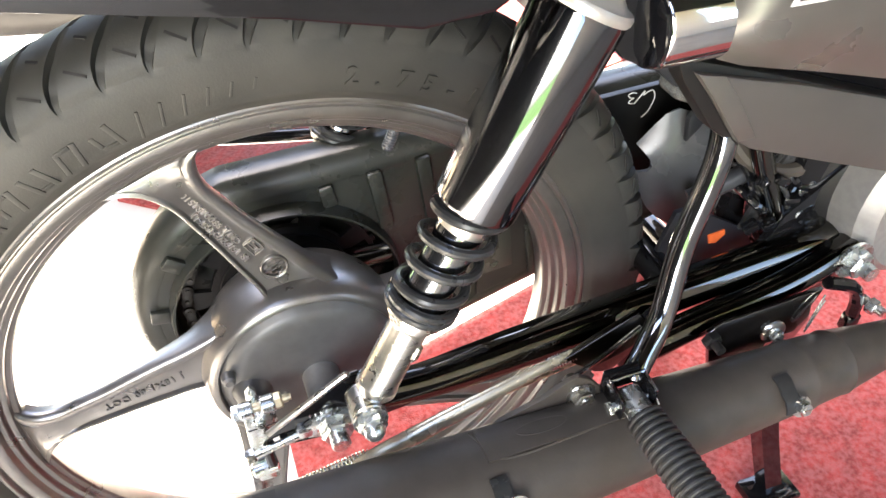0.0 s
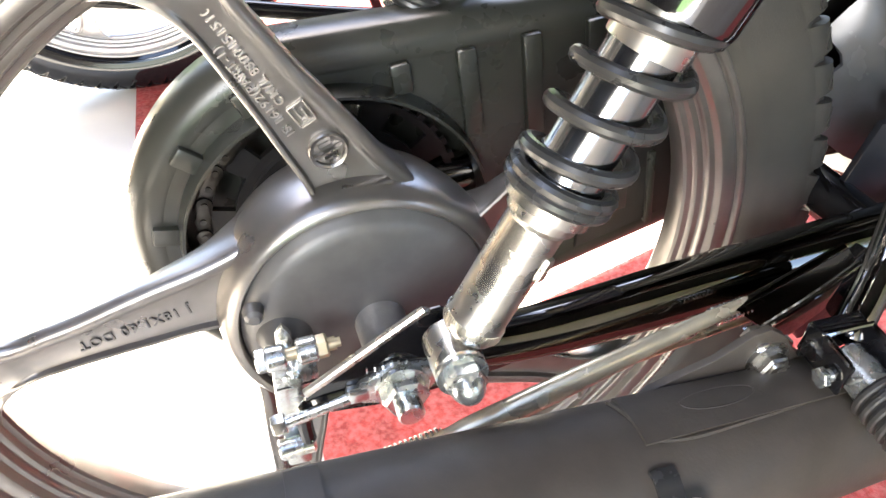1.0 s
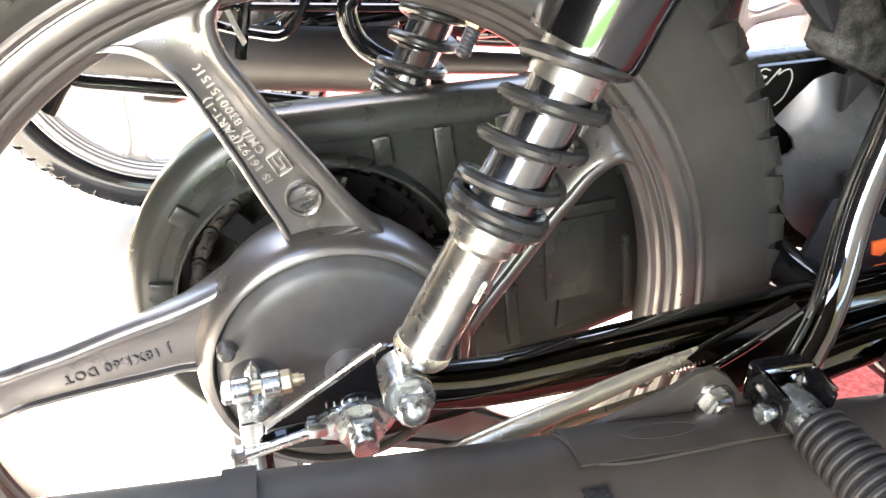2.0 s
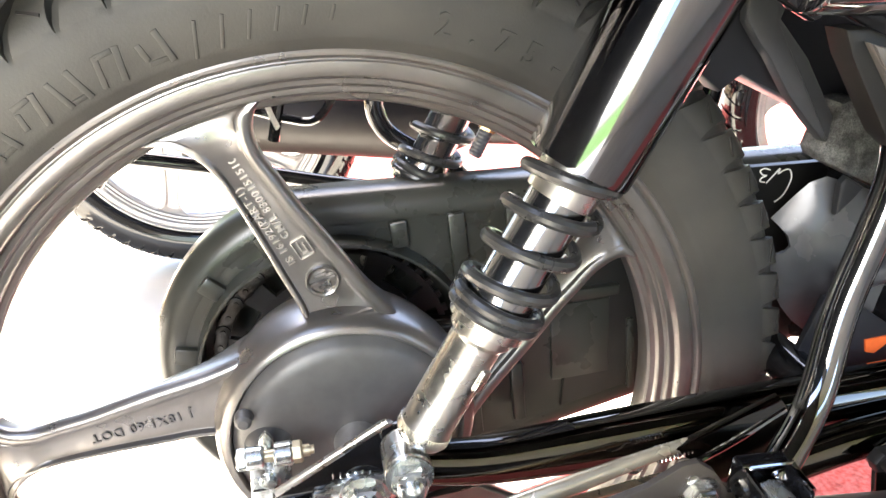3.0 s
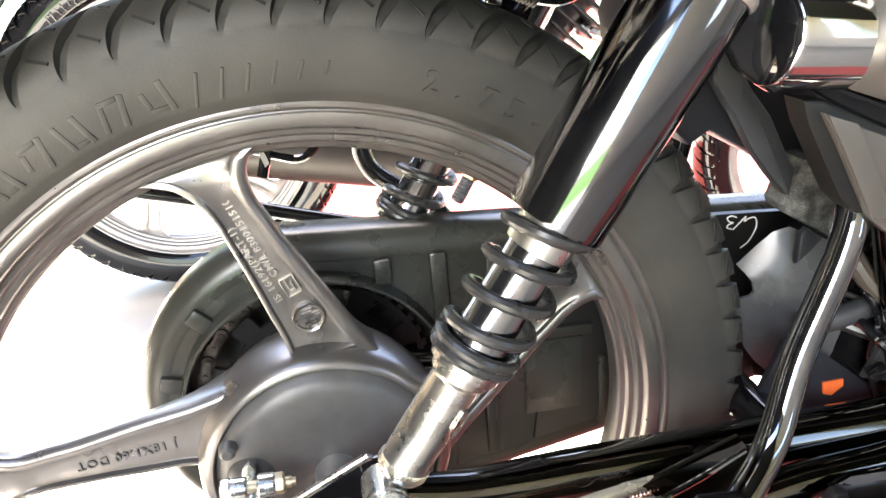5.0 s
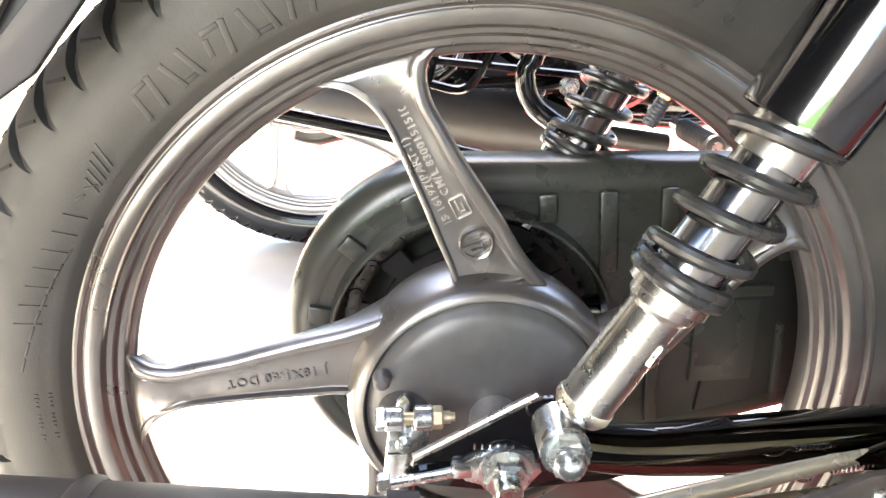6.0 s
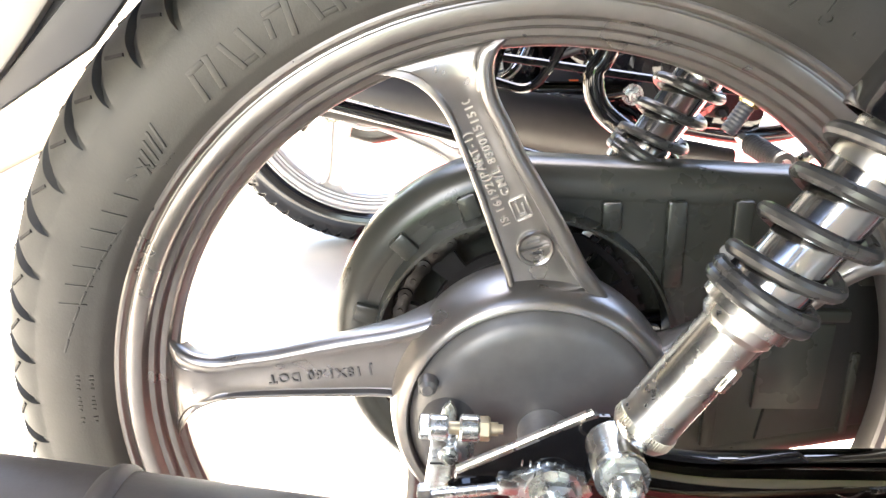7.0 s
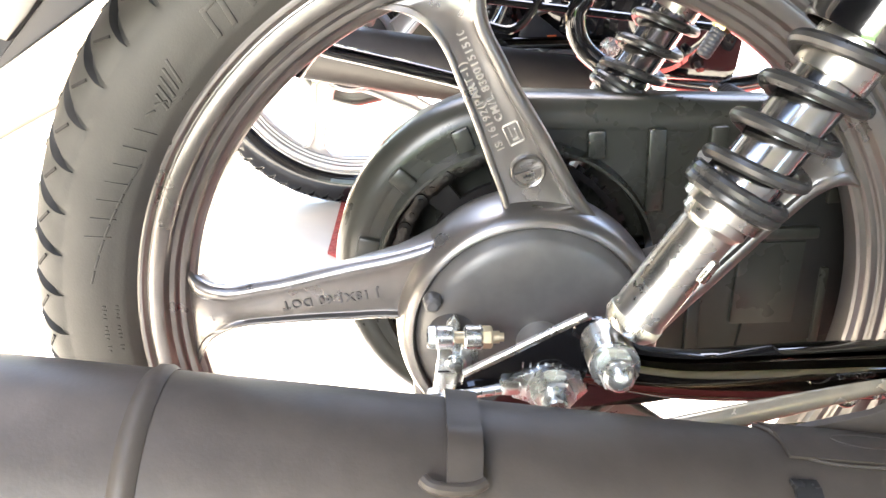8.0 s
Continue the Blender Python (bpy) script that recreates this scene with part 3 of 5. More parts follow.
def brake_lever(bike):
    y = -0.036
    tilt = Matrix.Rotation(radians(-4), 4, "Y")
    arm = part("brake_lever", join(
        plate([(-0.0600, 0.3225), (-0.0520, 0.3235), (-0.0510, 0.3170), (-0.0475, 0.3170), (-0.0465, 0.3240), (-0.0375, 0.3245), (-0.0365, 0.3080), (-0.0405, 0.3030), (-0.0440, 0.2900), (-0.0470, 0.2550), (-0.0600, 0.2550), (-0.0610, 0.2900), (-0.0605, 0.3080)], y - 0.003, y + 0.003, 0.001),
        rod((-0.0625, y - 0.001, 0.3275), (-0.0520, y - 0.001, 0.3282), 0.0068, 20, chamfer=0.0012), rod((-0.0462, y - 0.001, 0.3287), (-0.0355, y - 0.001, 0.3295), 0.0072, 20, chamfer=0.0012)), ZINC, bike, "zinc plated brake lever with pinch bolt")
    part("pinch_bolt", join(rod((-0.067, y - 0.001, 0.3272), (-0.026, y - 0.001, 0.3302), 0.0036, 14), hexagon((-0.0355, y - 0.001, 0.3295), (1, 0, 0.08), 0.0066, 0.0055), rod((-0.0265, y - 0.001, 0.3302), (-0.0235, y - 0.001, 0.3304), 0.0026)), YELLOW_ZINC, arm)
    part("pinch_nut", hexagon((-0.0625, y - 0.001, 0.3275), (-1, 0, -0.08), 0.0064, 0.0050), ZINC, arm)
    part("cam_spindle", join(rod((-0.0495, y + 0.03, 0.3120), (-0.0495, y - 0.0045, 0.3120), 0.0062, 20, chamfer=0.0012), rod((-0.0495, y - 0.004, 0.3120), (-0.0495, y - 0.0062, 0.3120), 0.0036, 14), box((-0.0495, y - 0.0058, 0.3120), (0.008, 0.0012, 0.0014))), ZINC, arm)
    part("lever_seam", box((-0.0485, y - 0.0029, 0.3068), (0.0225, 0.0014, 0.0011), tilt, 0.0003), STEEL, arm)
    part("wear_pointer", plate([(-0.0560, 0.314), (-0.0470, 0.314), (-0.0472, 0.3275), (-0.0515, 0.3335), (-0.0555, 0.3275)], -0.0215, -0.0180, 0.0008), ZINC, arm)
    part("rod_joint", join(rod((-0.064, y - 0.008, 0.262), (-0.044, y - 0.008, 0.264), 0.0062, 16, chamfer=0.001), box((-0.054, y - 0.006, 0.258), (0.014, 0.014, 0.012), bevel=0.002)), ZINC, arm)
    spring = coil((-0.040, -0.066, 0.258), (0.024, -0.066, 0.271), 0.0042, 22, 0.0009, 6, 12)
    part("return_spring", spring, ZINC, arm)
    part("brake_rod", tube([(-0.06, -0.062, 0.254), (0.03, -0.066, 0.272), (0.08, -0.066, 0.286), (0.15, -0.066, 0.300), (0.27, -0.068, 0.325)], 0.0028, 8), YELLOW_ZINC, arm)
    part("brake_stay", tube([(0.012, -0.085, 0.284), (0.035, -0.085, 0.296), (0.09, -0.085, 0.316), (0.14, -0.085, 0.333), (0.18, -0.085, 0.345), (0.220, -0.085, 0.354)], 0.006, 14, 8, 0.7, (0.0075, 0.0075, 0.0065, 0.0048, 0.0035, 0.003)), STAY, bike, "satin plated brake stay bar")
    return arm


def swingarm(bike):
    arm = None
    for side in (1, -1):
        def sy(v):
            return MID + side * (v - MID)
        y = sy(-0.050) if side == 1 else 0.1115
        body = tube([(0.02, y, 0.326), (0.07, y, 0.3205), (0.12, y, 0.3235), (0.20, y, 0.3315), (0.31, y, 0.342), (0.41, y, 0.352), (0.465, y, 0.358)], 0.0165, 20, 8, 1.0, (0.013, 0.0145, 0.017, 0.0175, 0.017, 0.016))
        ob = part("swingarm" if side == 1 else "swingarm_tube", body, GLOSS, bike, "gloss black tubular swingarm" if side == 1 else "")
        arm = arm or ob
        lo, hi = min(sy(-0.055), sy(-0.0505)), max(sy(-0.055), sy(-0.0505))
        plate_shape = plate([(-0.049, 0.299), (-0.046, 0.314), (0.014, 0.354), (0.026, 0.355), (0.05, 0.338), (0.09, 0.335), (0.124, 0.344), (0.135, 0.3375), (0.12, 0.318), (0.06, 0.302), (0.0, 0.294)],
                            lo, hi, 0.0012)
        part("end_plate", plate_shape, BLACK, arm)
        if side == 1:
            # satin metal strip stands for the sky's glint on the black plate's edge
            part("plate_edge", tube([(-0.0455, y - 0.0029, 0.3146), (-0.040, y - 0.0029, 0.3182), (0.013, y - 0.0029, 0.3535), (0.017, y - 0.0029, 0.3552)], 0.0027, 10, 4), SATIN, arm, "bright strip for the sky's reflection along the plate's edge")
            ax = [(-0.022, 0.312), (-0.018, 0.318), (0.0, 0.326), (0.018, 0.322), (0.024, 0.312), (0.018, 0.304), (0.0, 0.3), (-0.018, 0.305)]
            part("chain_adjuster", join(plate(ax, y - 0.010, y - 0.005, 0.001), rod((-0.062, y - 0.0075, 0.3), (-0.018, y - 0.0075, 0.311), 0.0035, 12),
                                        hexagon((-0.058, y - 0.0075, 0.301), (-1, 0, -0.2), 0.006, 0.007), box((-0.020, y - 0.008, 0.3115), (0.012, 0.006, 0.010), bevel=0.002)), ZINC, arm)
            part("axle_nut", join(lathe([(0.005, 0), (0.0145, 0), (0.0145, 0.0025), (0.005, 0.0025)], (0.003, y - 0.010, 0.3125), (0, -1, 0), 24),
                                  hexagon((0.003, y - 0.0125, 0.3125), (0, -1, 0), 0.0125, 0.009), rod((0.003, y - 0.0215, 0.3125), (0.003, y - 0.031, 0.3125), 0.0072, 18, chamfer=0.001)), ZINC, arm)
            part("end_cap", tube([(-0.020, y - 0.004, 0.3105), (-0.040, y - 0.004, 0.3085), (-0.0475, y - 0.004, 0.303), (-0.0485, y - 0.004, 0.294), (-0.0475, y - 0.004, 0.280)], 0.0042, 10, 6), BLACK, arm, "bent black end of the swingarm")
            marks = [box((-0.014 + 0.0042 * i, y - 0.0055, 0.3245), (0.0009, 0.001, 0.0035)) for i in range(6)]
            part("scale_marks", join(*marks), ZINC, arm)
    part("cross_tube", rod((0.30, -0.05, 0.342), (0.30, 0.102, 0.342), 0.014), BLACK, arm)
    return arm


SHOCK_FOOT, SHOCK_HEAD = Vector((0.0235, -0.081, 0.3520)), Vector((0.1685, -0.088, 0.6510))


def shock_absorber(bike, mirrored=False):
    a, b = SHOCK_FOOT.copy(), SHOCK_HEAD.copy()
    if mirrored:
        a.y, b.y = 2 * MID - a.y, 2 * MID - b.y
    y = a.y
    def at(z):
        return a.lerp(b, (z - a.z) / (b.z - a.z))
    d = (b - a).normalized()
    L = lambda z: (z - SHOCK_FOOT.z) / d.z
    foot = at(SHOCK_FOOT.z)
    out = -1 if y < MID else 1
    lower = [(0.0, L(0.366)), (0.0125, L(0.366)), (0.0145, L(0.369)), (0.0145, L(0.3745)), (0.0138, L(0.376)), (0.0138, L(0.424)), (0.0165, L(0.427)), (0.0165, L(0.431)), (0.020, L(0.432)), (0.020, L(0.4365)), (0.0, L(0.4365))]
    shock = part("shock_absorber", lathe(lower, foot, d, 32), SATIN, bike, "rear shock absorber with polished body and open black spring")
    inner = [(0.0165, L(0.4365)), (0.0165, L(0.452)), (0.0150, L(0.454)), (0.0150, L(0.53)), (0.0, L(0.53))]
    part("tag", moved(box((0, 0, 0), (0.007, 0.004, 0.013), None, 0.0018), Matrix.Translation(at(0.409) + Vector((0.0075, -0.0112 if y < MID else 0.0112, -0.0035))) @ Matrix.Rotation(radians(25), 4, "Y") @ Matrix.Rotation(radians(34 if y < MID else -34), 4, "Z")), SATIN, shock)
    part("collar", lathe([(0.0150, L(0.497)), (0.0170, L(0.497)), (0.0172, L(0.499)), (0.0172, L(0.516)), (0.0150, L(0.516))], foot, d, 32), SATIN, shock)
    part("inner_tube", lathe(inner, foot, d, 32), TUBE, shock, "chrome inner tube")
    part("spring", join(coil(at(0.438), at(0.447), 0.0212, 2.2, 0.0035), coil(at(0.447), at(0.545), 0.0212, 5.6, 0.0035)), SPRING, shock, "black painted coil spring")
    shroud = [(0.0235, L(0.512)), (0.025, L(0.512)), (0.0255, L(0.514)), (0.0255, L(0.622)), (0.0245, L(0.625)), (0.0, L(0.625))]
    part("shroud", lathe(shroud, foot, d, 64), SHROUD, shock, "mirror-bright black upper shroud", sharp=40)
    cap = [(0.0, L(0.624)), (0.0256, L(0.624)), (0.0265, L(0.6255)), (0.0265, L(0.628)), (0.0255, L(0.6295)), (0.021, L(0.631)), (0.0165, L(0.635)), (0.0145, L(0.645)), (0.0, L(0.645))]
    part("cap", lathe(cap, foot, d, 40), ALLOY, shock, "pale alloy top cap")
    part("top_eye", rod((b.x, b.y + 0.015, b.z), (b.x, b.y - 0.015, b.z), 0.0135, 24, chamfer=0.002), ALLOY, shock)
    part("bottom_eye", rod((foot.x, y + 0.013, foot.z), (foot.x, y - 0.013, foot.z), 0.0125, 24, chamfer=0.002), SATIN, shock)
    part("washer", lathe([(0.004, 0), (0.0125, 0), (0.0125, 0.002), (0.004, 0.003)], (foot.x, y + out * 0.013, foot.z), (0, out, 0), 24), ZINC, shock)
    part("cap_nut", acorn((foot.x, y + out * 0.0150, foot.z), (0, out, 0), 0.0102, 0.0155), ZINC, shock, "zinc plated cap nut")
    m = Matrix.Translation(foot) @ frame_of(d)
    ridge = [moved(box((0.0145, 0, L(0.3718)), (0.0006, 0.0008, 0.0048)), m @ Matrix.Rotation(2 * math.pi * i / 64, 4, "Z")) for i in range(64)]
    tagged(part("knurled_ring", join(*ridge), SATIN, shock), kind="stuff")
    return shock


def chain_case(bike):
    """Enclosed chain case: a rounded long box with a hole on the wheel's side that shows sprocket and chain."""
    a0, a1 = Vector((0.0, AXLE)), Vector((0.50, 0.400))
    r0, r1 = 0.1330, 0.070
    d = (a1 - a0).normalized()
    perp = Vector((-d.y, d.x))
    tilt = math.degrees(math.atan2(d.y, d.x))
    def ring(y, inset):
        pts = []
        for i in range(49):
            a = radians(tilt + 90 + 5 + (180 - 10) * i / 48)
            pts.append((a0.x + (r0 - inset) * math.cos(a), y, a0.y + (r0 - inset) * math.sin(a)))
        for i in range(25):
            a = radians(tilt - 90 - 5 + (180 + 10) * i / 24)
            pts.append((a1.x + (r1 - inset) * math.cos(a), y, a1.y + (r1 - inset) * math.sin(a)))
        return pts
    k = 74
    near, far = 0.085, 0.130
    rows = [ring(near + 0.004, 0.0215), ring(near + 0.0035, 0.019), ring(near + 0.0045, 0.012), ring(near + 0.008, 0.005), ring(near + 0.012, 0.002), ring(near + 0.015, 0.0), ring(far - 0.008, 0.0), ring(far - 0.002, 0.004), ring(far, 0.012)]
    pts = [p for row in rows for p in row]
    faces = [(s * k + i, s * k + (i + 1) % k, (s + 1) * k + (i + 1) % k, (s + 1) * k + i) for s in range(len(rows) - 1) for i in range(k)]
    faces.append(tuple((len(rows) - 1) * k + i for i in range(k)))
    case = part("chain_case", (pts, faces), CASE, bike, "olive-grey plastic chain case with moulded ribs", sharp=40)
    # the wheel-side panel, cut by a round hole
    hole = 0.1030
    n = 720
    pp, ff = [], []
    outer_pts = []
    for i in range(n):
        a = 2 * math.pi * i / n
        dirv = Vector((math.cos(a), math.sin(a)))
        lo, hi = 0.0, 1.0
        for _ in range(30):
            mid = (lo + hi) / 2
            p = a0 + dirv * mid
            t = max(0, min(1, (p - a0).dot(d) / (a1 - a0).length))
            inside = (p - (a0 + (a1 - a0) * t)).length < r0 + (r1 - r0) * t - 0.020
            lo, hi = (mid, hi) if inside else (lo, mid)
        rim = lo if lo > hole + 0.0005 else hole + 0.0005
        pp += [(a0.x + rim * dirv.x, near + 0.004, a0.y + rim * dirv.y), (a0.x + hole * dirv.x, near + 0.004, a0.y + hole * dirv.y),
               (a0.x + 0.1010 * dirv.x, near - 0.011, a0.y + 0.1010 * dirv.y), (a0.x + 0.0990 * dirv.x, near - 0.011, a0.y + 0.0990 * dirv.y),
               (a0.x + 0.0980 * dirv.x, near + 0.012, a0.y + 0.0980 * dirv.y)]
    for i in range(n):
        j = (i + 1) % n
        for s in range(4):
            ff.append((i * 5 + s, i * 5 + s + 1, j * 5 + s + 1, j * 5 + s))
    part("side_panel", (pp, ff), CASE, case, sharp=30)
    def top_at(x, drop):
        t = (x - a0.x) / (a1.x - a0.x)
        return a0.y + (a1.y - a0.y) * t + (r0 + (r1 - r0) * t) / math.cos(radians(tilt)) - drop
    def rib(shape):
        part("rib", shape, CASE, case)
    for x, h, w in ((0.042, 0.020, 0.0125), (0.084, 0.06, 0.0125), (0.126, 0.07, 0.0125), (0.1685, 0.075, 0.0125), (0.212, 0.06, 0.0125)):
        zt = 0.4175 + 0.118 * x
        rib(box((x + 0.1 * h * 0.5, near + 0.001, zt - h / 2), (w, 0.007, h), Matrix.Rotation(radians(-8), 4, "Y"), 0.002))
    for x, zc in ((0.105, 0.262), (0.140, 0.272), (0.262, 0.295)):
        rib(box((x, near + 0.001, zc), (0.010, 0.006, 0.055), Matrix.Rotation(radians(-8), 4, "Y"), 0.002))
    for deg in (142.5, 116, 172):
        x, z = polar(0.1090, deg)
        rib(box((x, near + 0.003, z), (0.013, 0.008, 0.018), Matrix.Rotation(radians(-(deg - 90)), 4, "Y"), 0.002))
    rib(box((0.193, near + 0.0005, 0.3585), (0.042, 0.010, 0.009), Matrix.Rotation(radians(-5), 4, "Y"), 0.002))
    rib(box((0.188, near + 0.002, 0.316), (0.048, 0.005, 0.068), Matrix.Rotation(radians(-6), 4, "Y"), 0.0015))
    rib(box((0.232, near + 0.001, 0.300), (0.006, 0.007, 0.066), Matrix.Rotation(radians(-8), 4, "Y"), 0.0015))
    # the black front part, lapped over the olive one
    def low_at(x, drop):
        t = (x - a0.x) / (a1.x - a0.x)
        return a0.y + (a1.y - a0.y) * t - (r0 + (r1 - r0) * t) / math.cos(radians(tilt)) + drop
    xs = [0.178, 0.24, 0.32, 0.40, 0.48]
    cover = [(x, top_at(x, 0.0075)) for x in xs] + [(x, low_at(x, 0.024)) for x in xs[::-1]]
    part("front_cover", plate(cover, near + 0.0008, near + 0.0070, 0.001), FRONTCASE, case, "black plastic front part of the chain case")
    # chalk squiggle on the black front part
    y = near + 0.0006
    part("chalk_mark", join(tube([(0.3250, y, 0.4512), (0.3200, y, 0.4525), (0.3168, y, 0.4505), (0.3195, y, 0.4475), (0.3228, y, 0.4468), (0.3190, y, 0.4450), (0.3185, y, 0.4425), (0.3225, y, 0.4415)], 0.0006, 6),
                            tube([(0.3238, y, 0.4408), (0.3285, y, 0.4465), (0.3330, y, 0.4520), (0.3325, y, 0.4480), (0.3365, y, 0.4505), (0.3418, y, 0.4508), (0.3445, y, 0.4430), (0.3406, y, 0.4311), (0.3343, y, 0.4251)], 0.0006, 6)), CHALK, case, "white chalk squiggle")
    # sprocket and chain inside
    def sector(ra, rb, y0, y1, deg0, deg1, n):
        rows = [polar(r, deg0 + (deg1 - deg0) * i / n) for i in range(n + 1) for r in (ra, rb)]
        pts = [(x, y, z) for x, z in rows for y in (y0, y1)]
        faces = [(4 * i + p, 4 * i + q, 4 * i + 4 + q, 4 * i + 4 + p) for i in range(n) for p, q in ((0, 2), (2, 3), (3, 1), (1, 0))]
        return pts, faces + [(0, 1, 3, 2), (4 * n, 4 * n + 2, 4 * n + 3, 4 * n + 1)]
    disc = [sector(0.040, 0.0668, 0.1042, 0.1095, 0, 360, 90), sector(0.0815, 0.0862, 0.1042, 0.1095, 0, 360, 120), sector(0.045, 0.060, 0.1000, 0.1042, 0, 360, 60)]
    # ten bridges between long slots, and the blunt teeth
    disc += [sector(0.0665, 0.0818, 0.1043, 0.1094, 132 + 36 * i, 146 + 36 * i, 6) for i in range(10)]
    disc += [sector(0.0860, 0.0895, 0.1052, 0.1088, 360 * (i + 0.3) / 43, 360 * (i + 0.7) / 43, 1) for i in range(43)]
    part("sprocket", join(*disc), STEEL, bike, "dark steel rear sprocket with long slots")
    def link(p, q, odd):
        p, q = Vector(p), Vector(q)
        m = p.lerp(q, 0.5)
        ang = math.atan2(q[1] - p[1], q[0] - p[0])
        rot = Matrix.Translation((m[0], 0, m[1])) @ Matrix.Rotation(-ang, 4, "Y")
        shape = []
        outline = [(sx * (0.00635 + 0.0052 * math.cos(radians(w))), 0.0054 * math.sin(radians(w)) * sz) for sx, sz, turn in ((1, 1, 1), (-1, 1, -1), (-1, -1, 1), (1, -1, -1)) for w in (range(5, 126, 24) if turn == 1 else range(125, 4, -24))]
        for yy in ((0.0988, 0.1140) if odd else (0.1006, 0.1122)):
            shape.append(moved(plate(outline, yy, yy + 0.0014, 0.0003), rot))
        shape.append(rod((p[0], 0.0978, p[1]), (p[0], 0.1165, p[1]), 0.0021, 10))
        return join(*shape)
    run = [Vector((0.0875 * math.cos(radians(a)), AXLE + 0.0875 * math.sin(radians(a)))) for a in np.arange(98, 272, 8.14)]
    top0, top1 = run[0], Vector((0.49, 0.437))
    nt = int((top1 - top0).length / 0.0127)
    run = [top0 + (top1 - top0) * (1 - i / nt) for i in range(nt)] + run
    bot0, bot1 = run[-1], Vector((0.49, 0.362))
    nb = int((bot1 - bot0).length / 0.0127)
    run += [bot0 + (bot1 - bot0) * ((i + 1) / nb) for i in range(nb)]
    part("drive_chain", join(*[link(run[i], run[i + 1], i % 2) for i in range(len(run) - 1)]), CHAIN, bike, "steel roller drive chain")
    return case


def muffler(bike):
    def at(x):
        return Vector((x, -0.1461 + 0.0396 * x, 0.3107 - 0.0426 * x))
    def girth(x):
        return 0.0418 - 0.0353 * x
    d = (at(1) - at(0)).normalized()
    start = at(-0.30)
    L = lambda x: (x + 0.30) / d.x
    prof = [(0.0, L(-0.32)), (0.022, L(-0.32)), (0.022, L(-0.30)), (0.048, L(-0.30)), (0.0522, L(-0.296))]
    prof += [(girth(x), L(x)) for x in (-0.25, -0.19, -0.18, -0.1, 0.0, 0.1, 0.2, 0.3, 0.362)]
    prof += [(0.0302, L(0.366)), (0.0302, L(0.370)), (0.0288, L(0.374)), (0.0274, L(0.406)), (0.0282, L(0.409)), (0.0270, L(0.413)), (0.022, L(0.45)), (0.018, L(0.49)), (0.0165, L(0.52)), (0.0165, L(0.66)), (0.0, L(0.66))]
    muf = part("muffler", lathe(prof, start, d, 64), MATT, bike, "matt black painted exhaust muffler", sharp=30)
    def skin(x, deg, lift):
        c, r = at(x), girth(x) + lift
        return (c.x, c.y - r * math.cos(radians(deg)), c.z + r * math.sin(radians(deg)))
    def strap(x0, x1, line, thick=0.0018):
        return sheet([[skin(x0 + (x1 - x0) * i / 4, deg, lift) for deg, lift in line] for i in range(5)], thick)
    # bent tabs for the heat shield
    clip = part("clip", strap(-0.0625, -0.0485, ((118, 0.002), (108, 0.0025), (96, 0.0028), (84, 0.003), (78, 0.0038), (74, 0.0062), (70, 0.0075), (64, 0.0078), (60, 0.0068), (54, 0.0064), (48, 0.0062))), MATT, muf, "bent sheet tab in exhaust paint")
    part("clip_foot", tube([skin(-0.0715, 50, 0.0050), skin(-0.068, 47, 0.0068), skin(-0.060, 46, 0.0072), skin(-0.052, 47, 0.0072), skin(-0.0475, 50, 0.0060)], 0.0027, 10), MATT, clip)
    for x0, x1, top, low in ((0.084, 0.096, 62, 30), (0.327, 0.341, 66, 18)):
        step = (top - low) / 6
        tab = part("clip", strap(x0, x1, [(top - step * i, (0.0008, 0.0030, 0.0034, 0.0040, 0.0068, 0.0074, 0.0074)[i]) for i in range(7)]), SPRING, muf, "bent black sheet tab with a bolt")
        xb, deg = x1 + 0.001, low + 4
        p, q = Vector(skin(xb, deg, 0.0070)), Vector(skin(xb, deg, 0.02))
        axis = (q - p).normalized()
        part("clip_bolt", join(lathe([(0.0, 0.0), (0.0088, 0.0), (0.0086, 0.0018), (0.0, 0.0022)], p, axis, 24), hexagon(p + axis * 0.002, axis, 0.0062, 0.0052), box(p + axis * 0.0075, (0.007, 0.0012, 0.0012))), SATIN, tab, "bright slotted hex bolt")
    # seams, and the welded patch under the mounting plate
    part("weld_seam", lathe([(girth(-0.184) + 0.0002, -0.0050), (girth(-0.184) + 0.0021, -0.0022), (girth(-0.184) + 0.0021, 0.0022), (girth(-0.184) + 0.0002, 0.0050)], at(-0.184), d, 64), MATT, muf, "worn ring seam")
    patch = [[skin(x, deg, 0.0012) for deg in (124, 112, 100, 88, 78)] for x in (0.088, 0.10, 0.12, 0.15, 0.18, 0.205)]
    part("patch", sheet(patch, 0.0015), MATT, muf, "welded saddle patch")
    part("weld_bead", tube([skin(x, deg, 0.0010) for x, deg in ((0.086, 124), (0.088, 106), (0.092, 88), (0.098, 79), (0.115, 76), (0.14, 77), (0.17, 79), (0.2, 84))], 0.0011, 6, 6), MATT, muf, "uneven black weld bead")
    part("oval_rib", tube([skin(0.135 + 0.020 * math.cos(a), 100 + 9 * math.sin(a), 0.0018) for a in np.linspace(0, 2 * math.pi, 25)], 0.0010, 6, 0), MATT, muf)
    # mounting plate towards the frame
    part("mounting_plate", plate([(0.095, 0.318), (0.112, 0.336), (0.145, 0.347), (0.163, 0.3585), (0.172, 0.360), (0.182, 0.353), (0.192, 0.340), (0.208, 0.327), (0.222, 0.31), (0.22, 0.295), (0.105, 0.30)], -0.117, -0.113, 0.0010), MATT, muf)
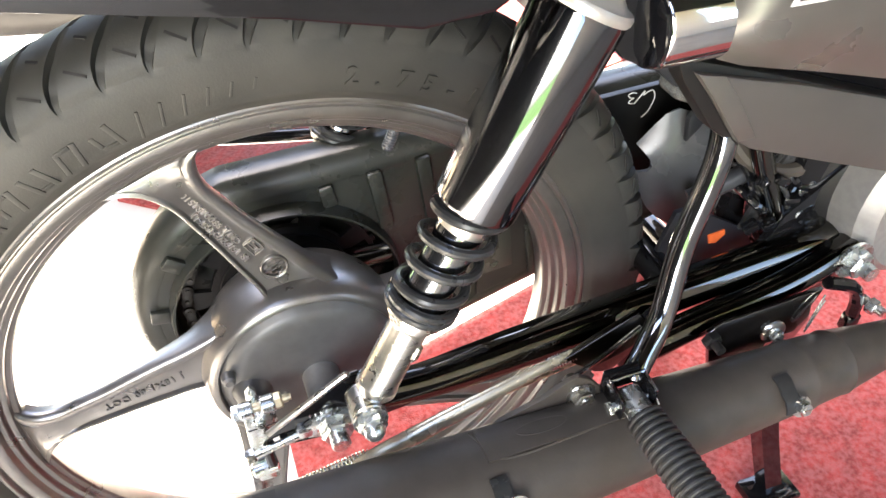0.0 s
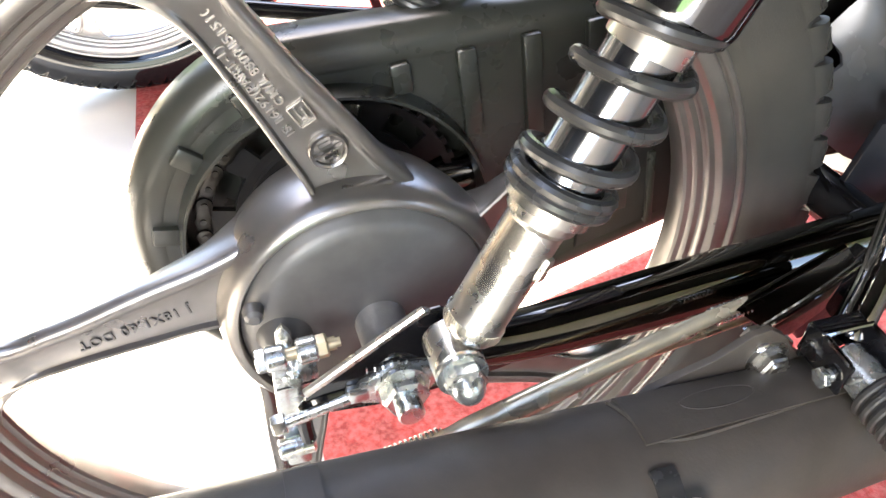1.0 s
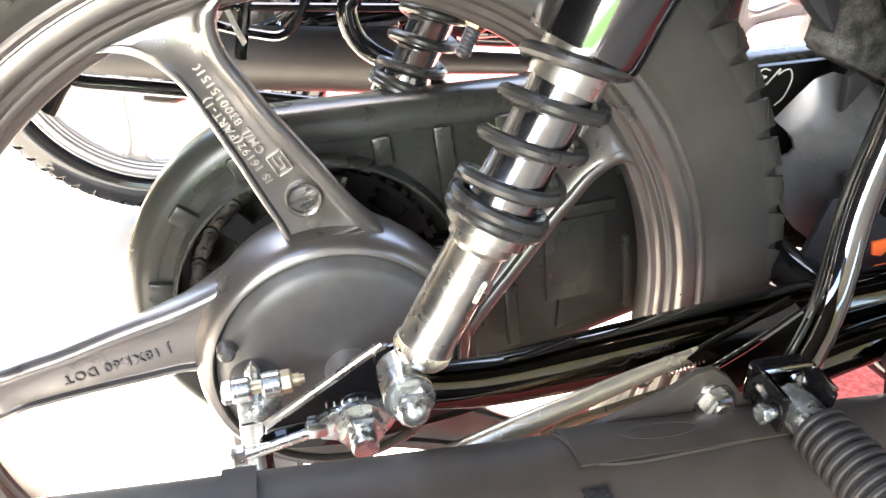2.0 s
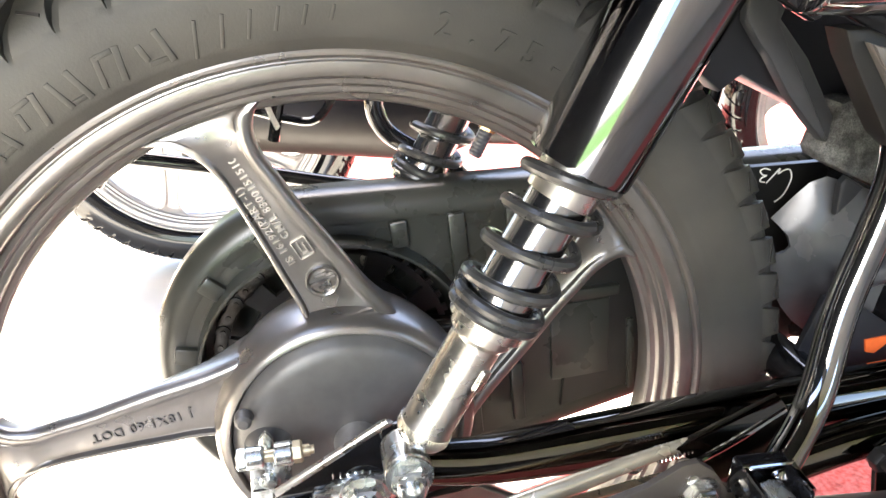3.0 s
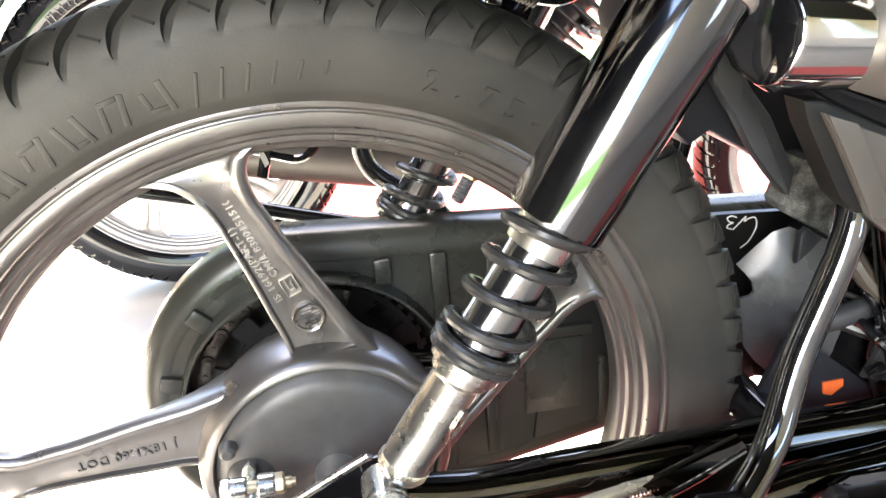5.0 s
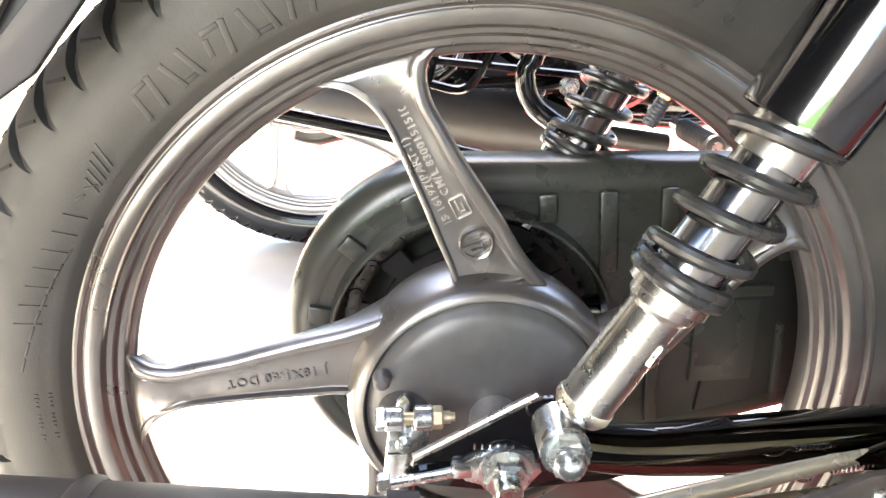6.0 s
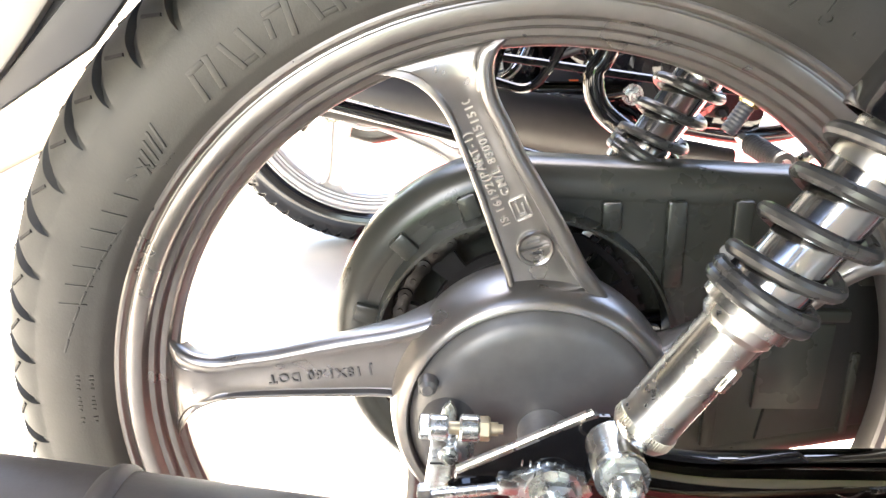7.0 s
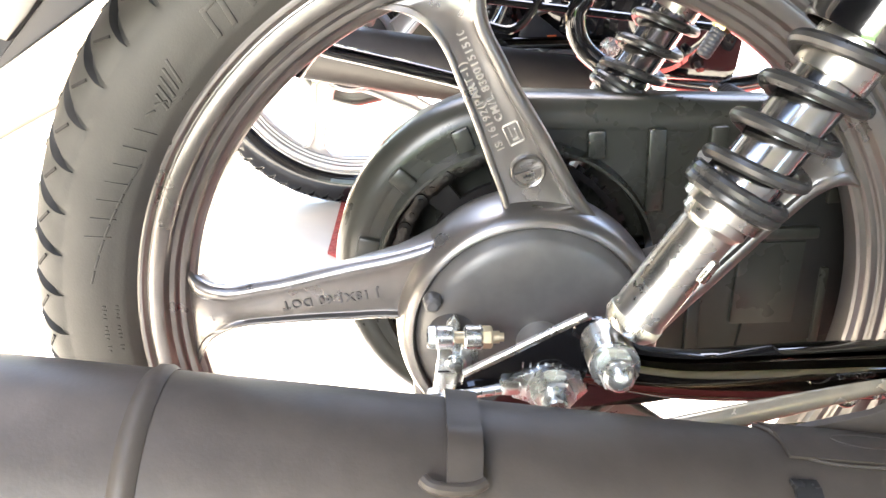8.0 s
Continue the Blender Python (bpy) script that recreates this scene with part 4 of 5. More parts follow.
    part("bolt", join(lathe([(0.0, 0.0), (0.0118, 0.0), (0.0112, 0.002), (0.0, 0.0022)], (0.1755, -0.117, 0.339), (0, -1, 0), 24), hexagon((0.1755, -0.119, 0.339), (0, -1, 0), 0.0088, 0.0065), rod((0.1755, -0.1250, 0.339), (0.1755, -0.1265, 0.339), 0.0046, 18)), SATIN, muf, "flanged hex bolt")
    part("plate_nut", join(hexagon((0.1695, -0.1075, 0.3495), (0, -1, 0), 0.0060, 0.006), rod((0.1695, -0.112, 0.3495), (0.1695, -0.118, 0.3495), 0.0034, 12)), SATIN, muf)
    return muf


def footpeg(bike):
    a, b = Vector((0.2005, -0.130, 0.3520)), Vector((0.2075, -0.242, 0.3420))
    d = (b - a).normalized()
    def cheek(x0, x1):
        return box(((x0 + x1) / 2, -0.136, 0.3555), (x1 - x0, 0.030, 0.0205), Matrix.Rotation(radians(6), 4, "X"), 0.0012)
    brk = part("footpeg", box((0.2008, -0.1225, 0.3545), (0.0270, 0.0028, 0.022), None, 0.001), BLACK, bike, "folding passenger footpeg with black bracket")
    part("cheek", cheek(0.1873, 0.1896), BLACK, brk)
    part("cheek", cheek(0.2120, 0.2143), BLACK, brk)
    part("bridge", box((0.2008, -0.1268, 0.3655), (0.0268, 0.009, 0.0022), Matrix.Rotation(radians(10), 4, "X"), 0.0008), BLACK, brk)
    part("bracket_edge", tube([(0.1876, -0.150, 0.3645), (0.1876, -0.1335, 0.3664), (0.1890, -0.1322, 0.3668), (0.2126, -0.1322, 0.3668), (0.2140, -0.1335, 0.3664), (0.2140, -0.150, 0.3645)], 0.0014, 8, 3), BLACKCHROME, brk)
    part("peg_bar", rod(a + d * 0.004, a + d * 0.034, 0.0098, 24, chamfer=0.0015), ZINC, brk, "bright round peg bar")
    prof = [(0.0, 0.026), (0.0115, 0.026)]
    n = 17
    for i in range(n):
        t = 0.027 + 0.0051 * i
        r = 0.0132 + 0.0013 * min(1, i / 6)
        prof += [(r, t), (r + 0.0006, t + 0.0008), (r + 0.0006, t + 0.0024), (r, t + 0.0032), (r - 0.0014, t + 0.0036), (r - 0.0014, t + 0.0048)]
    prof += [(0.0138, 0.027 + 0.0051 * n), (0.0, 0.028 + 0.0051 * n)]
    part("peg_rubber", lathe(prof, a, d, 36), PEGRUB, brk, "ribbed black rubber sleeve", sharp=25)
    part("pin", join(rod((0.1838, -0.143, 0.3510), (0.2185, -0.143, 0.3510), 0.0032, 14), hexagon((0.1838, -0.143, 0.3510), (-1, 0, 0), 0.0052, 0.003)), ZINC, brk)
    part("split_pin", tube([(0.2175, -0.143, 0.3555), (0.2185, -0.146, 0.3510), (0.2195, -0.149, 0.3465)], 0.0008, 6, 3), ZINC, brk)
    return brk


def chassis(bike):
    strut = part("frame_tube", tube([(0.2110, -0.1255, 0.3520), (0.2160, -0.122, 0.3570), (0.2455, -0.101, 0.3800), (0.2640, -0.083, 0.4270), (0.2840, -0.073, 0.500), (0.292, -0.050, 0.545), (0.30, -0.04, 0.62), (0.30, -0.04, 0.70)], 0.0094, 20), BLACKCHROME, bike, "gloss black frame tube")
    part("gusset", join(plate([(0.225, 0.320), (0.262, 0.358), (0.275, 0.35), (0.27, 0.30), (0.24, 0.296)], -0.078, -0.070, 0.001)), BLACK, strut)
    part("lower_tube", tube([(0.258, -0.079, 0.318), (0.30, -0.079, 0.330), (0.36, -0.079, 0.340), (0.41, -0.076, 0.350), (0.455, -0.07, 0.362)], 0.0125, 18), GLOSS, strut)
    part("gusset", plate([(0.176, 0.345), (0.235, 0.374), (0.2440, 0.364), (0.238, 0.330), (0.220, 0.314), (0.206, 0.319)], -0.088, -0.083, 0.001), GLOSS, strut)
    part("gusset_edge", tube([(0.166, -0.110, 0.3495), (0.198, -0.107, 0.3635), (0.227, -0.103, 0.3775)], 0.0019, 8), BLACKCHROME, strut)
    part("left_frame_tube", tube([(0.255, 0.127, 0.290), (0.262, 0.127, 0.325), (0.287, 0.127, 0.505), (0.300, 0.12, 0.70)], 0.0115, 16), BLACK, strut)
    for y in (-0.062, 0.114):
        part("rail_tube", tube([(-0.25, y, 0.74), (0.0, y, 0.735), (0.17, y, 0.69), (0.30, y, 0.67), (0.5, y, 0.70)], 0.0125, 14), BLACK, strut)
    pivot = part("pivot_plate", plate([(0.36, 0.31), (0.40, 0.39), (0.46, 0.44), (0.52, 0.42), (0.52, 0.30), (0.45, 0.262), (0.40, 0.262)], -0.045, -0.037, 0.001), BLACK, bike)
    part("pivot_bolt", join(lathe([(0.0, 0), (0.018, 0), (0.018, 0.003), (0.0, 0.003)], (0.450, -0.082, 0.357), (0, -1, 0), 24), hexagon((0.450, -0.085, 0.357), (0, -1, 0), 0.0125, 0.01), rod((0.450, -0.06, 0.357), (0.450, -0.104, 0.357), 0.007)), ZINC, pivot)
    hanger = part("exhaust_hanger", plate([(0.298, 0.340), (0.31, 0.348), (0.406, 0.353), (0.4, 0.336), (0.404, 0.318), (0.396, 0.298), (0.31, 0.294)], -0.100, -0.096, 0.0008), BLACKCHROME, bike, "polished dark exhaust hanger plate")
    part("oval_washer", lathe([(0.0, 0.003), (0.0075, 0.003), (0.011, 0.0015), (0.0115, 0.0)], (0.368, -0.100, 0.316), (0, -1, 0), 24), SATIN, hanger)
    part("hanger_bolt", hexagon((0.368, -0.103, 0.316), (0, -1, 0), 0.0062, 0.005), ZINC, hanger)
    part("hanger_nut", join(hexagon((0.300, -0.100, 0.335), (0, -1, 0), 0.008, 0.007), rod((0.300, -0.107, 0.335), (0.300, -0.116, 0.335), 0.004)), STEEL, hanger)
    part("wire_clip", tube([(0.405, -0.104, 0.35), (0.400, -0.105, 0.33), (0.399, -0.104, 0.309), (0.404, -0.103, 0.318), (0.409, -0.103, 0.342)], 0.0008, 6), ZINC, hanger)
    part("brake_pedal_link", join(tube([(0.43, -0.084, 0.338), (0.46, -0.086, 0.325), (0.474, -0.086, 0.305), (0.478, -0.086, 0.28)], 0.006, 10), box((0.478, -0.086, 0.276), (0.014, 0.012, 0.02), None, 0.003)), BLACK, pivot)
    part("link_bolt", join(hexagon((0.487, -0.09, 0.298), (0.2, -1, 0), 0.0075, 0.008), rod((0.487, -0.08, 0.298), (0.49, -0.104, 0.298), 0.0045)), ZINC, pivot)
    rng = random.Random(7)
    for i in range(13):
        x, z = 0.352 + 0.008 * (i % 7), 0.445 - 0.004 * i
        x2, z2 = 0.43 + 0.007 * (i % 6), 0.335 + 0.009 * ((i * 5) % 11)
        yy = -0.02 - 0.002 * (i % 9)
        mid = [(x + (x2 - x) * t + rng.uniform(-0.014, 0.014), yy + rng.uniform(-0.010, 0.006), z + (z2 - z) * t + rng.uniform(-0.018, 0.018)) for t in (0.25, 0.5, 0.75)]
        part("cable", tube([(x, 0.01, z + 0.01)] + mid + [(x2, yy, z2)], 0.0022 + 0.0005 * (i % 4), 8, 5), (BLACK, BLACK, SPRING)[i % 3], pivot)
    for i in range(7):
        part("connector", box((0.372 + 0.016 * (i % 4), -0.036 - 0.002 * (i % 3), 0.425 - 0.022 * (i // 2)), (0.013, 0.010, 0.008), Matrix.Rotation(radians(rng.uniform(-50, 50)), 4, "Y") @ Matrix.Rotation(radians(rng.uniform(-30, 30)), 4, "Z"), 0.0015), BLACK, pivot)
    part("grey_hose", tube([(0.330, -0.005, 0.398), (0.362, -0.012, 0.414), (0.396, -0.016, 0.432)], 0.008, 14), GREYPL, pivot)
    part("frame_post", tube([(0.345, -0.03, 0.50), (0.372, -0.03, 0.44), (0.398, -0.034, 0.385), (0.408, -0.036, 0.35)], 0.009, 14), GLOSS, pivot)
    part("step_bolt", join(lathe([(0.0, 0), (0.012, 0), (0.012, 0.003), (0.0, 0.003)], (0.42, -0.050, 0.262), (0, -1, 0), 20), hexagon((0.42, -0.053, 0.262), (0, -1, 0), 0.007, 0.006)), YELLOW_ZINC, pivot)
    part("spring_hook", tube([(0.1665, -0.083, 0.3385), (0.1625, -0.083, 0.3365), (0.159, -0.083, 0.329), (0.154, -0.083, 0.3275), (0.149, -0.083, 0.331)], 0.0011, 8), ZINC, pivot)
    part("brake_light_spring", coil((0.1665, -0.083, 0.338), (0.188, -0.083, 0.3425), 0.0045, 9, 0.0009, 6, 12), ZINC, pivot)
    eng = part("engine", join(box((0.60, 0.02, 0.40), (0.2, 0.16, 0.2), None, 0.03), rod((0.53, -0.085, 0.40), (0.53, 0.05, 0.40), 0.085, 36, 0.09, 0.012)), ENGINE, bike, "cast alloy engine casing")
    part("engine_cover", lathe([(0.0, 0.012), (0.05, 0.012), (0.066, 0.006), (0.072, 0.0), (0.072, -0.02)], (0.545, -0.085, 0.41), (0, -1, 0), 40), ENGINE, eng)
    for i in range(6):
        part("cylinder_fin", box((0.672 + 0.014 * i, 0.022, 0.50 + 0.020 * i), (0.13, 0.13, 0.007), Matrix.Rotation(radians(35), 4, "Y"), 0.003), NAVY, eng)
    part("cylinder", rod((0.62, 0.022, 0.43), (0.78, 0.022, 0.65), 0.045, 28), NAVY, eng)
    part("left_cover", plate([(0.30, 0.34), (0.33, 0.415), (0.45, 0.43), (0.62, 0.47), (0.66, 0.42), (0.62, 0.31), (0.45, 0.29)], 0.122, 0.145, 0.006), NAVY, eng)
    a, b = Vector((0.645, -0.09, 0.305)), Vector((0.665, -0.235, 0.300))
    peg = part("rider_footpeg", rod(a, b, 0.009, 14), SATIN, bike, "ribbed rubber rider footpeg")
    part("peg_rubber", lathe([(0.0, 0.035), (0.0165, 0.035)] + [(0.0165 + 0.0015 * (i % 2), 0.037 + 0.0042 * i) for i in range(26)] + [(0.0, 0.146)], a, b - a, 24), PEGRUB, peg)
    # dark clutter between splash guard and engine
    part("hose", tube([(0.345, 0.0, 0.47), (0.37, -0.02, 0.435), (0.41, -0.03, 0.425), (0.45, -0.03, 0.45)], 0.007, 10), MATT, eng)
    part("hose", tube([(0.36, 0.01, 0.40), (0.40, -0.02, 0.395), (0.44, -0.03, 0.41), (0.47, -0.02, 0.47)], 0.005, 10), SPRING, eng)
    part("sprocket_cover", lathe([(0.0, 0.014), (0.03, 0.014), (0.042, 0.008), (0.046, 0.0), (0.046, -0.03)], (0.452, -0.028, 0.425), (0, -1, 0), 28), BLACK, eng)
    for x, z in ((0.385, 0.425), (0.415, 0.445), (0.43, 0.40), (0.395, 0.39)):
        part("cover_bolt", join(hexagon((x, -0.03, z), (0, -1, 0), 0.0042, 0.004), rod((x, -0.01, z), (x, -0.03, z), 0.003)), ZINC, eng)
    part("air_box", join(box((0.455, 0.05, 0.40), (0.16, 0.11, 0.2), None, 0.012), box((0.42, 0.04, 0.46), (0.09, 0.08, 0.06), Matrix.Rotation(radians(20), 4, "Y"), 0.01), rod((0.40, 0.0, 0.42), (0.40, -0.012, 0.42), 0.022, 24, 0.018, 0.002)), BLACK, eng)
    part("bracket_plate", plate([(0.372, 0.37), (0.385, 0.41), (0.40, 0.445), (0.43, 0.455), (0.44, 0.43), (0.41, 0.40), (0.40, 0.365)], -0.028, -0.024, 0.0008), SPRING, eng)
    columns = []
    for x, y, top, low in ((0.3055, 0.046, 0.4276, 0.400), (0.317, 0.044, 0.4440, 0.375), (0.3255, 0.041, 0.4560, 0.36), (0.334, 0.037, 0.4612, 0.35), (0.345, 0.033, 0.4580, 0.342), (0.358, 0.029, 0.4550, 0.336), (0.372, 0.024, 0.4500, 0.33), (0.386, 0.019, 0.440, 0.33)):
        columns.append([(x + 0.006 * math.sin(math.pi * s / 6), y - 0.016 * math.sin(math.pi * s / 6), top + (low - top) * s / 6) for s in range(7)])
    part("splash_guard", sheet(columns, 0.003), LIGHTGREY, bike, "glossy grey plastic splash guard", sharp=60)
    part("splash_fold", plate([(0.3310, 0.4625), (0.3350, 0.4670), (0.3500, 0.4590), (0.3435, 0.4500), (0.3335, 0.4390)], 0.018, 0.023, 0.002), GREYPL, bike, "dark folded corner of the splash guard")
    part("rubber_flap", plate([(0.27, 0.305), (0.278, 0.325), (0.305, 0.345), (0.31, 0.33)], 0.02, 0.03, 0.001), PEGRUB, bike)
    part("sticker", plate([(0.351, 0.3605), (0.3675, 0.3625), (0.369, 0.357), (0.361, 0.3495), (0.354, 0.351)], -0.017, -0.0155, 0), ORANGE, bike, "small orange sticker")
    part("chain_guide", plate([(0.295, 0.335), (0.312, 0.395), (0.325, 0.397), (0.41, 0.345), (0.43, 0.32), (0.41, 0.305), (0.30, 0.315)], -0.0155, -0.011, 0.001), NAVY, bike, "black plate below the splash guard")
    side = part("side_panel", plate([(0.2406, 0.5676), (0.2549, 0.5506), (0.2858, 0.5105), (0.300, 0.5015), (0.37, 0.475), (0.446, 0.447), (0.60, 0.39), (0.64, 0.44), (0.60, 0.455), (0.411, 0.517), (0.325, 0.5445)], -0.083, -0.0785, 0.0015), PANEL, bike, "taupe plastic side panel")
    # flat band in a paler plastic: the light on the bevel is put into its colour
    part("panel_facet", plate([(0.2422, 0.5668), (0.2552, 0.5512), (0.2865, 0.5108), (0.300, 0.5112), (0.2760, 0.5455), (0.2615, 0.5628)], -0.0840, -0.0832, 0.0006), LIGHTPANEL, side, "paler band for the light on the panel's bevelled edge")
    part("panel_return", plate([(0.2300, 0.5730), (0.2370, 0.5600), (0.2515, 0.5410), (0.2675, 0.5205), (0.279, 0.512), (0.30, 0.502), (0.37, 0.474), (0.6, 0.39), (0.6, 0.45), (0.3, 0.555), (0.243, 0.5735)], -0.078, -0.062, 0.002), FRONTCASE, side, "black inner edge of the panel")
    part("side_panel_gap", plate([(0.236, 0.580), (0.29, 0.555), (0.6, 0.45), (0.6, 0.49), (0.3, 0.585), (0.24, 0.60)], -0.0615, -0.056, 0.002), BLACK, side)
    # bulged upper panel, rolled in along its rear and lower edges
    columns = []
    for x in (0.2305, 0.2325, 0.237, 0.245, 0.257, 0.28, 0.32, 0.38, 0.46, 0.56, 0.64):
        low = float(np.interp(x, (0.2305, 0.2325, 0.237, 0.245, 0.29, 0.36, 0.64), (0.6005, 0.594, 0.5885, 0.5835, 0.5720, 0.5545, 0.47)))
        top = float(np.interp(x, (0.2305, 0.2325, 0.237, 0.245, 0.257, 0.28, 0.32), (0.609, 0.616, 0.625, 0.640, 0.665, 0.70, 0.74)))
        roll = 0.022 * max(0.0, 1 - (x - 0.2305) / 0.03) ** 2
        columns.append([(x, -0.118 + roll + 0.016 * t ** 6 + 0.010 * (1 - t) ** 2 + 0.004 * (2 * t - 1) ** 2, top + (low - top) * t) for t in (0, 0.15, 0.3, 0.45, 0.6, 0.72, 0.82, 0.9, 0.95, 0.98, 1.0)])
    upper = part("side_panel_top", sheet(columns, 0.003), LIGHTPANEL, side, "bulged silver-taupe side panel", sharp=60)
    part("decal", plate([(0.2555, 0.6215), (0.2650, 0.6430), (0.345, 0.6430), (0.335, 0.6215)], -0.1225, -0.1215, 0), CHALK, upper, "white outlined badge shape")
    part("decal_field", plate([(0.2595, 0.6240), (0.2675, 0.6405), (0.341, 0.6405), (0.333, 0.6240)], -0.1232, -0.1226, 0), PANEL, upper)
    tool = [(0.0, 0.0), (0.0225, 0.0), (0.0240, 0.0012), (0.0247, 0.004), (0.0250, 0.030), (0.0250, 0.095), (0.0, 0.095)]
    box_body = part("tool_box", lathe(tool, (0.199, -0.082, 0.604), (1, 0, 0.02), 48), CHROME, bike, "round chrome tool box", sharp=50)
    part("end_cap", lathe([(0.0, -0.003), (0.021, -0.003), (0.0232, -0.0015), (0.0236, 0.0), (0.0, 0.0)], (0.199, -0.082, 0.604), (1, 0, 0.02), 48), BLACK, box_body, "black end cap")
    part("tool_box_ring", tube([(0.236, -0.100, 0.634), (0.250, -0.106, 0.626), (0.262, -0.109, 0.614)], 0.003, 10, 6), CHROME, box_body)
    tail = [(-0.36, 0.80), (-0.30, 0.725), (-0.2, 0.69), (-0.1, 0.67), (0.0, 0.652), (0.06, 0.638), (0.094, 0.641), (0.13, 0.662), (0.18, 0.69), (0.25, 0.72), (0.5, 0.74), (0.55, 0.80), (0.2, 0.82)]
    for y0, y1 in ((-0.120, -0.106), (0.158, 0.172)):
        part("tail_panel", plate(tail, y0, y1, 0.005), BLACK, bike, "gloss black tail panel")
    tray = part("undertray", plate([(-0.055, 0.629), (0.02, 0.6245), (0.08, 0.6195), (0.11, 0.6125), (0.135, 0.6095), (0.16, 0.6120), (0.176, 0.628), (0.20, 0.70), (-0.055, 0.70)], 0.074, 0.084, 0.002), BLACK, bike, "glossy black lower edge of the tail")
    part("lip", tube([(-0.055, 0.071, 0.634), (0.02, 0.071, 0.6295), (0.045, 0.071, 0.6265), (0.052, 0.071, 0.6205), (0.075, 0.071, 0.6185)], 0.0018, 8, 4), SATIN, tray)
    p, q = Vector((0.092, 0.066, 0.6200)), Vector((0.133, 0.066, 0.6075))
    ribs = [(0.0062 if i % 2 else 0.0045, 0.0012 * i) for i in range(36)]
    part("corrugated_hose", lathe([(0.0, 0.0)] + ribs + [(0.0, 0.0432)], p, q - p, 18), SPRING, tray, "corrugated black rubber hose")
    part("wire_loom", tube([(0.128, 0.066, 0.609), (0.15, 0.066, 0.609), (0.168, 0.066, 0.622), (0.18, 0.066, 0.65)], 0.0045, 10), BLACK, tray)
    part("tag", box((0.1065, 0.070, 0.6085), (0.0095, 0.003, 0.0115), Matrix.Rotation(radians(8), 4, "Y"), 0.0008), CHROME, tray, "bright metal tag")
    part("tray_bolt", join(hexagon((0.073, 0.074, 0.6265), (-0.3, -1, 0.2), 0.0048, 0.008), rod((0.073, 0.074, 0.6265), (0.066, 0.062, 0.6225), 0.0028, 10)), ZINC, tray)
    part("seat_base", plate([(-0.36, 0.80), (-0.30, 0.755), (0.1, 0.72), (0.25, 0.73), (0.5, 0.75), (0.55, 0.80), (0.2, 0.815)], -0.105, 0.157, 0.003), BLACK, bike)
    part("seat", plate([(-0.32, 0.81), (0.2, 0.82), (0.55, 0.80), (0.55, 0.85), (0.1, 0.88), (-0.3, 0.875)], -0.09, 0.142, 0.02), PEGRUB, bike, "black seat")
    section = [(-0.008, -0.056), (0.0, -0.06), (0.008, -0.052), (0.013, -0.03), (0.014, 0.0), (0.013, 0.03), (0.008, 0.052), (0.0, 0.06), (-0.008, 0.056),
               (-0.004, 0.055), (0.004, 0.048), (0.0095, 0.03), (0.0105, 0.0), (0.0095, -0.03), (0.004, -0.048), (-0.004, -0.055)]
    pts, faces, k, n = [], [], len(section), 24
    for i in range(n + 1):
        a = 95 + 37 * i / n
        for dr, w in section:
            x, z = polar(0.336 + 0.0005 * (146 - a) + dr, a)
            pts.append((x, MID + w, z))
    faces = [(i * k + s, (i + 1) * k + s, (i + 1) * k + (s + 1) % k, i * k + (s + 1) % k) for i in range(n) for s in range(k)]
    faces += [tuple(range(k))[::-1], tuple(n * k + s for s in range(k))]
    guard = pts, faces
    part("rear_mudguard", guard, GREYPL, bike, "dark plastic rear mudguard")
    skirt = [polar(0.324 + 0.0004 * (152 - a), a) for a in range(116, 153, 4)] + [polar(0.322, 152), polar(0.297, 138.5), polar(0.304, 130), polar(0.316, 121)]
    part("mudguard_panel", plate([(-0.271, 0.479), (-0.260, 0.491), (-0.247, 0.508), (-0.233, 0.528), (-0.216, 0.556), (-0.245, 0.575), (-0.285, 0.54), (-0.31, 0.49)], -0.049, -0.044, 0.0012), LIGHTPANEL, bike, "taupe plastic mudguard side")
    part("mudguard_skirt", plate(skirt, -0.043, -0.038, 0.0015), NAVY, bike, "dark navy plastic mudguard side")
    part("inner_bodywork", plate([(0.19, 0.60), (0.205, 0.550), (0.235, 0.528), (0.2507, 0.517), (0.2640, 0.5278), (0.3037, 0.511), (0.345, 0.494), (0.42, 0.478), (0.62, 0.46), (0.62, 0.72), (0.25, 0.72), (0.20, 0.65)], 0.050, 0.1, 0.004), NAVY, bike, "black plastic inner bodywork")
    part("bracket", plate([(0.240, 0.592), (0.2446, 0.5645), (0.2560, 0.5512), (0.2634, 0.5437), (0.2824, 0.520), (0.300, 0.503), (0.315, 0.4896), (0.3190, 0.4885), (0.3190, 0.506), (0.291, 0.5439), (0.267, 0.567), (0.2735, 0.592), (0.258, 0.60)], 0.024, 0.034, 0.003), GREYPL, bike, "dark grey diagonal bracket")
    part("mount_flange", plate([(0.176, 0.600), (0.186, 0.588), (0.2005, 0.580), (0.207, 0.577), (0.212, 0.580), (0.2055, 0.588), (0.203, 0.596), (0.2025, 0.607), (0.204, 0.622), (0.211, 0.64), (0.225, 0.66), (0.21, 0.69), (0.188, 0.69), (0.176, 0.66), (0.170, 0.62)], -0.086, -0.078, 0.002), BLACK, bike, "black bracket beside the tool box")
    part("foam_pad", plate([(0.3257, 0.5140), (0.331, 0.5162), (0.340, 0.5165), (0.3478, 0.512), (0.374, 0.474), (0.371, 0.4530), (0.345, 0.464), (0.3231, 0.4744), (0.3192, 0.4804)], 0.028, 0.052, 0.004), FOAM, bike, "speckled grey foam pad")
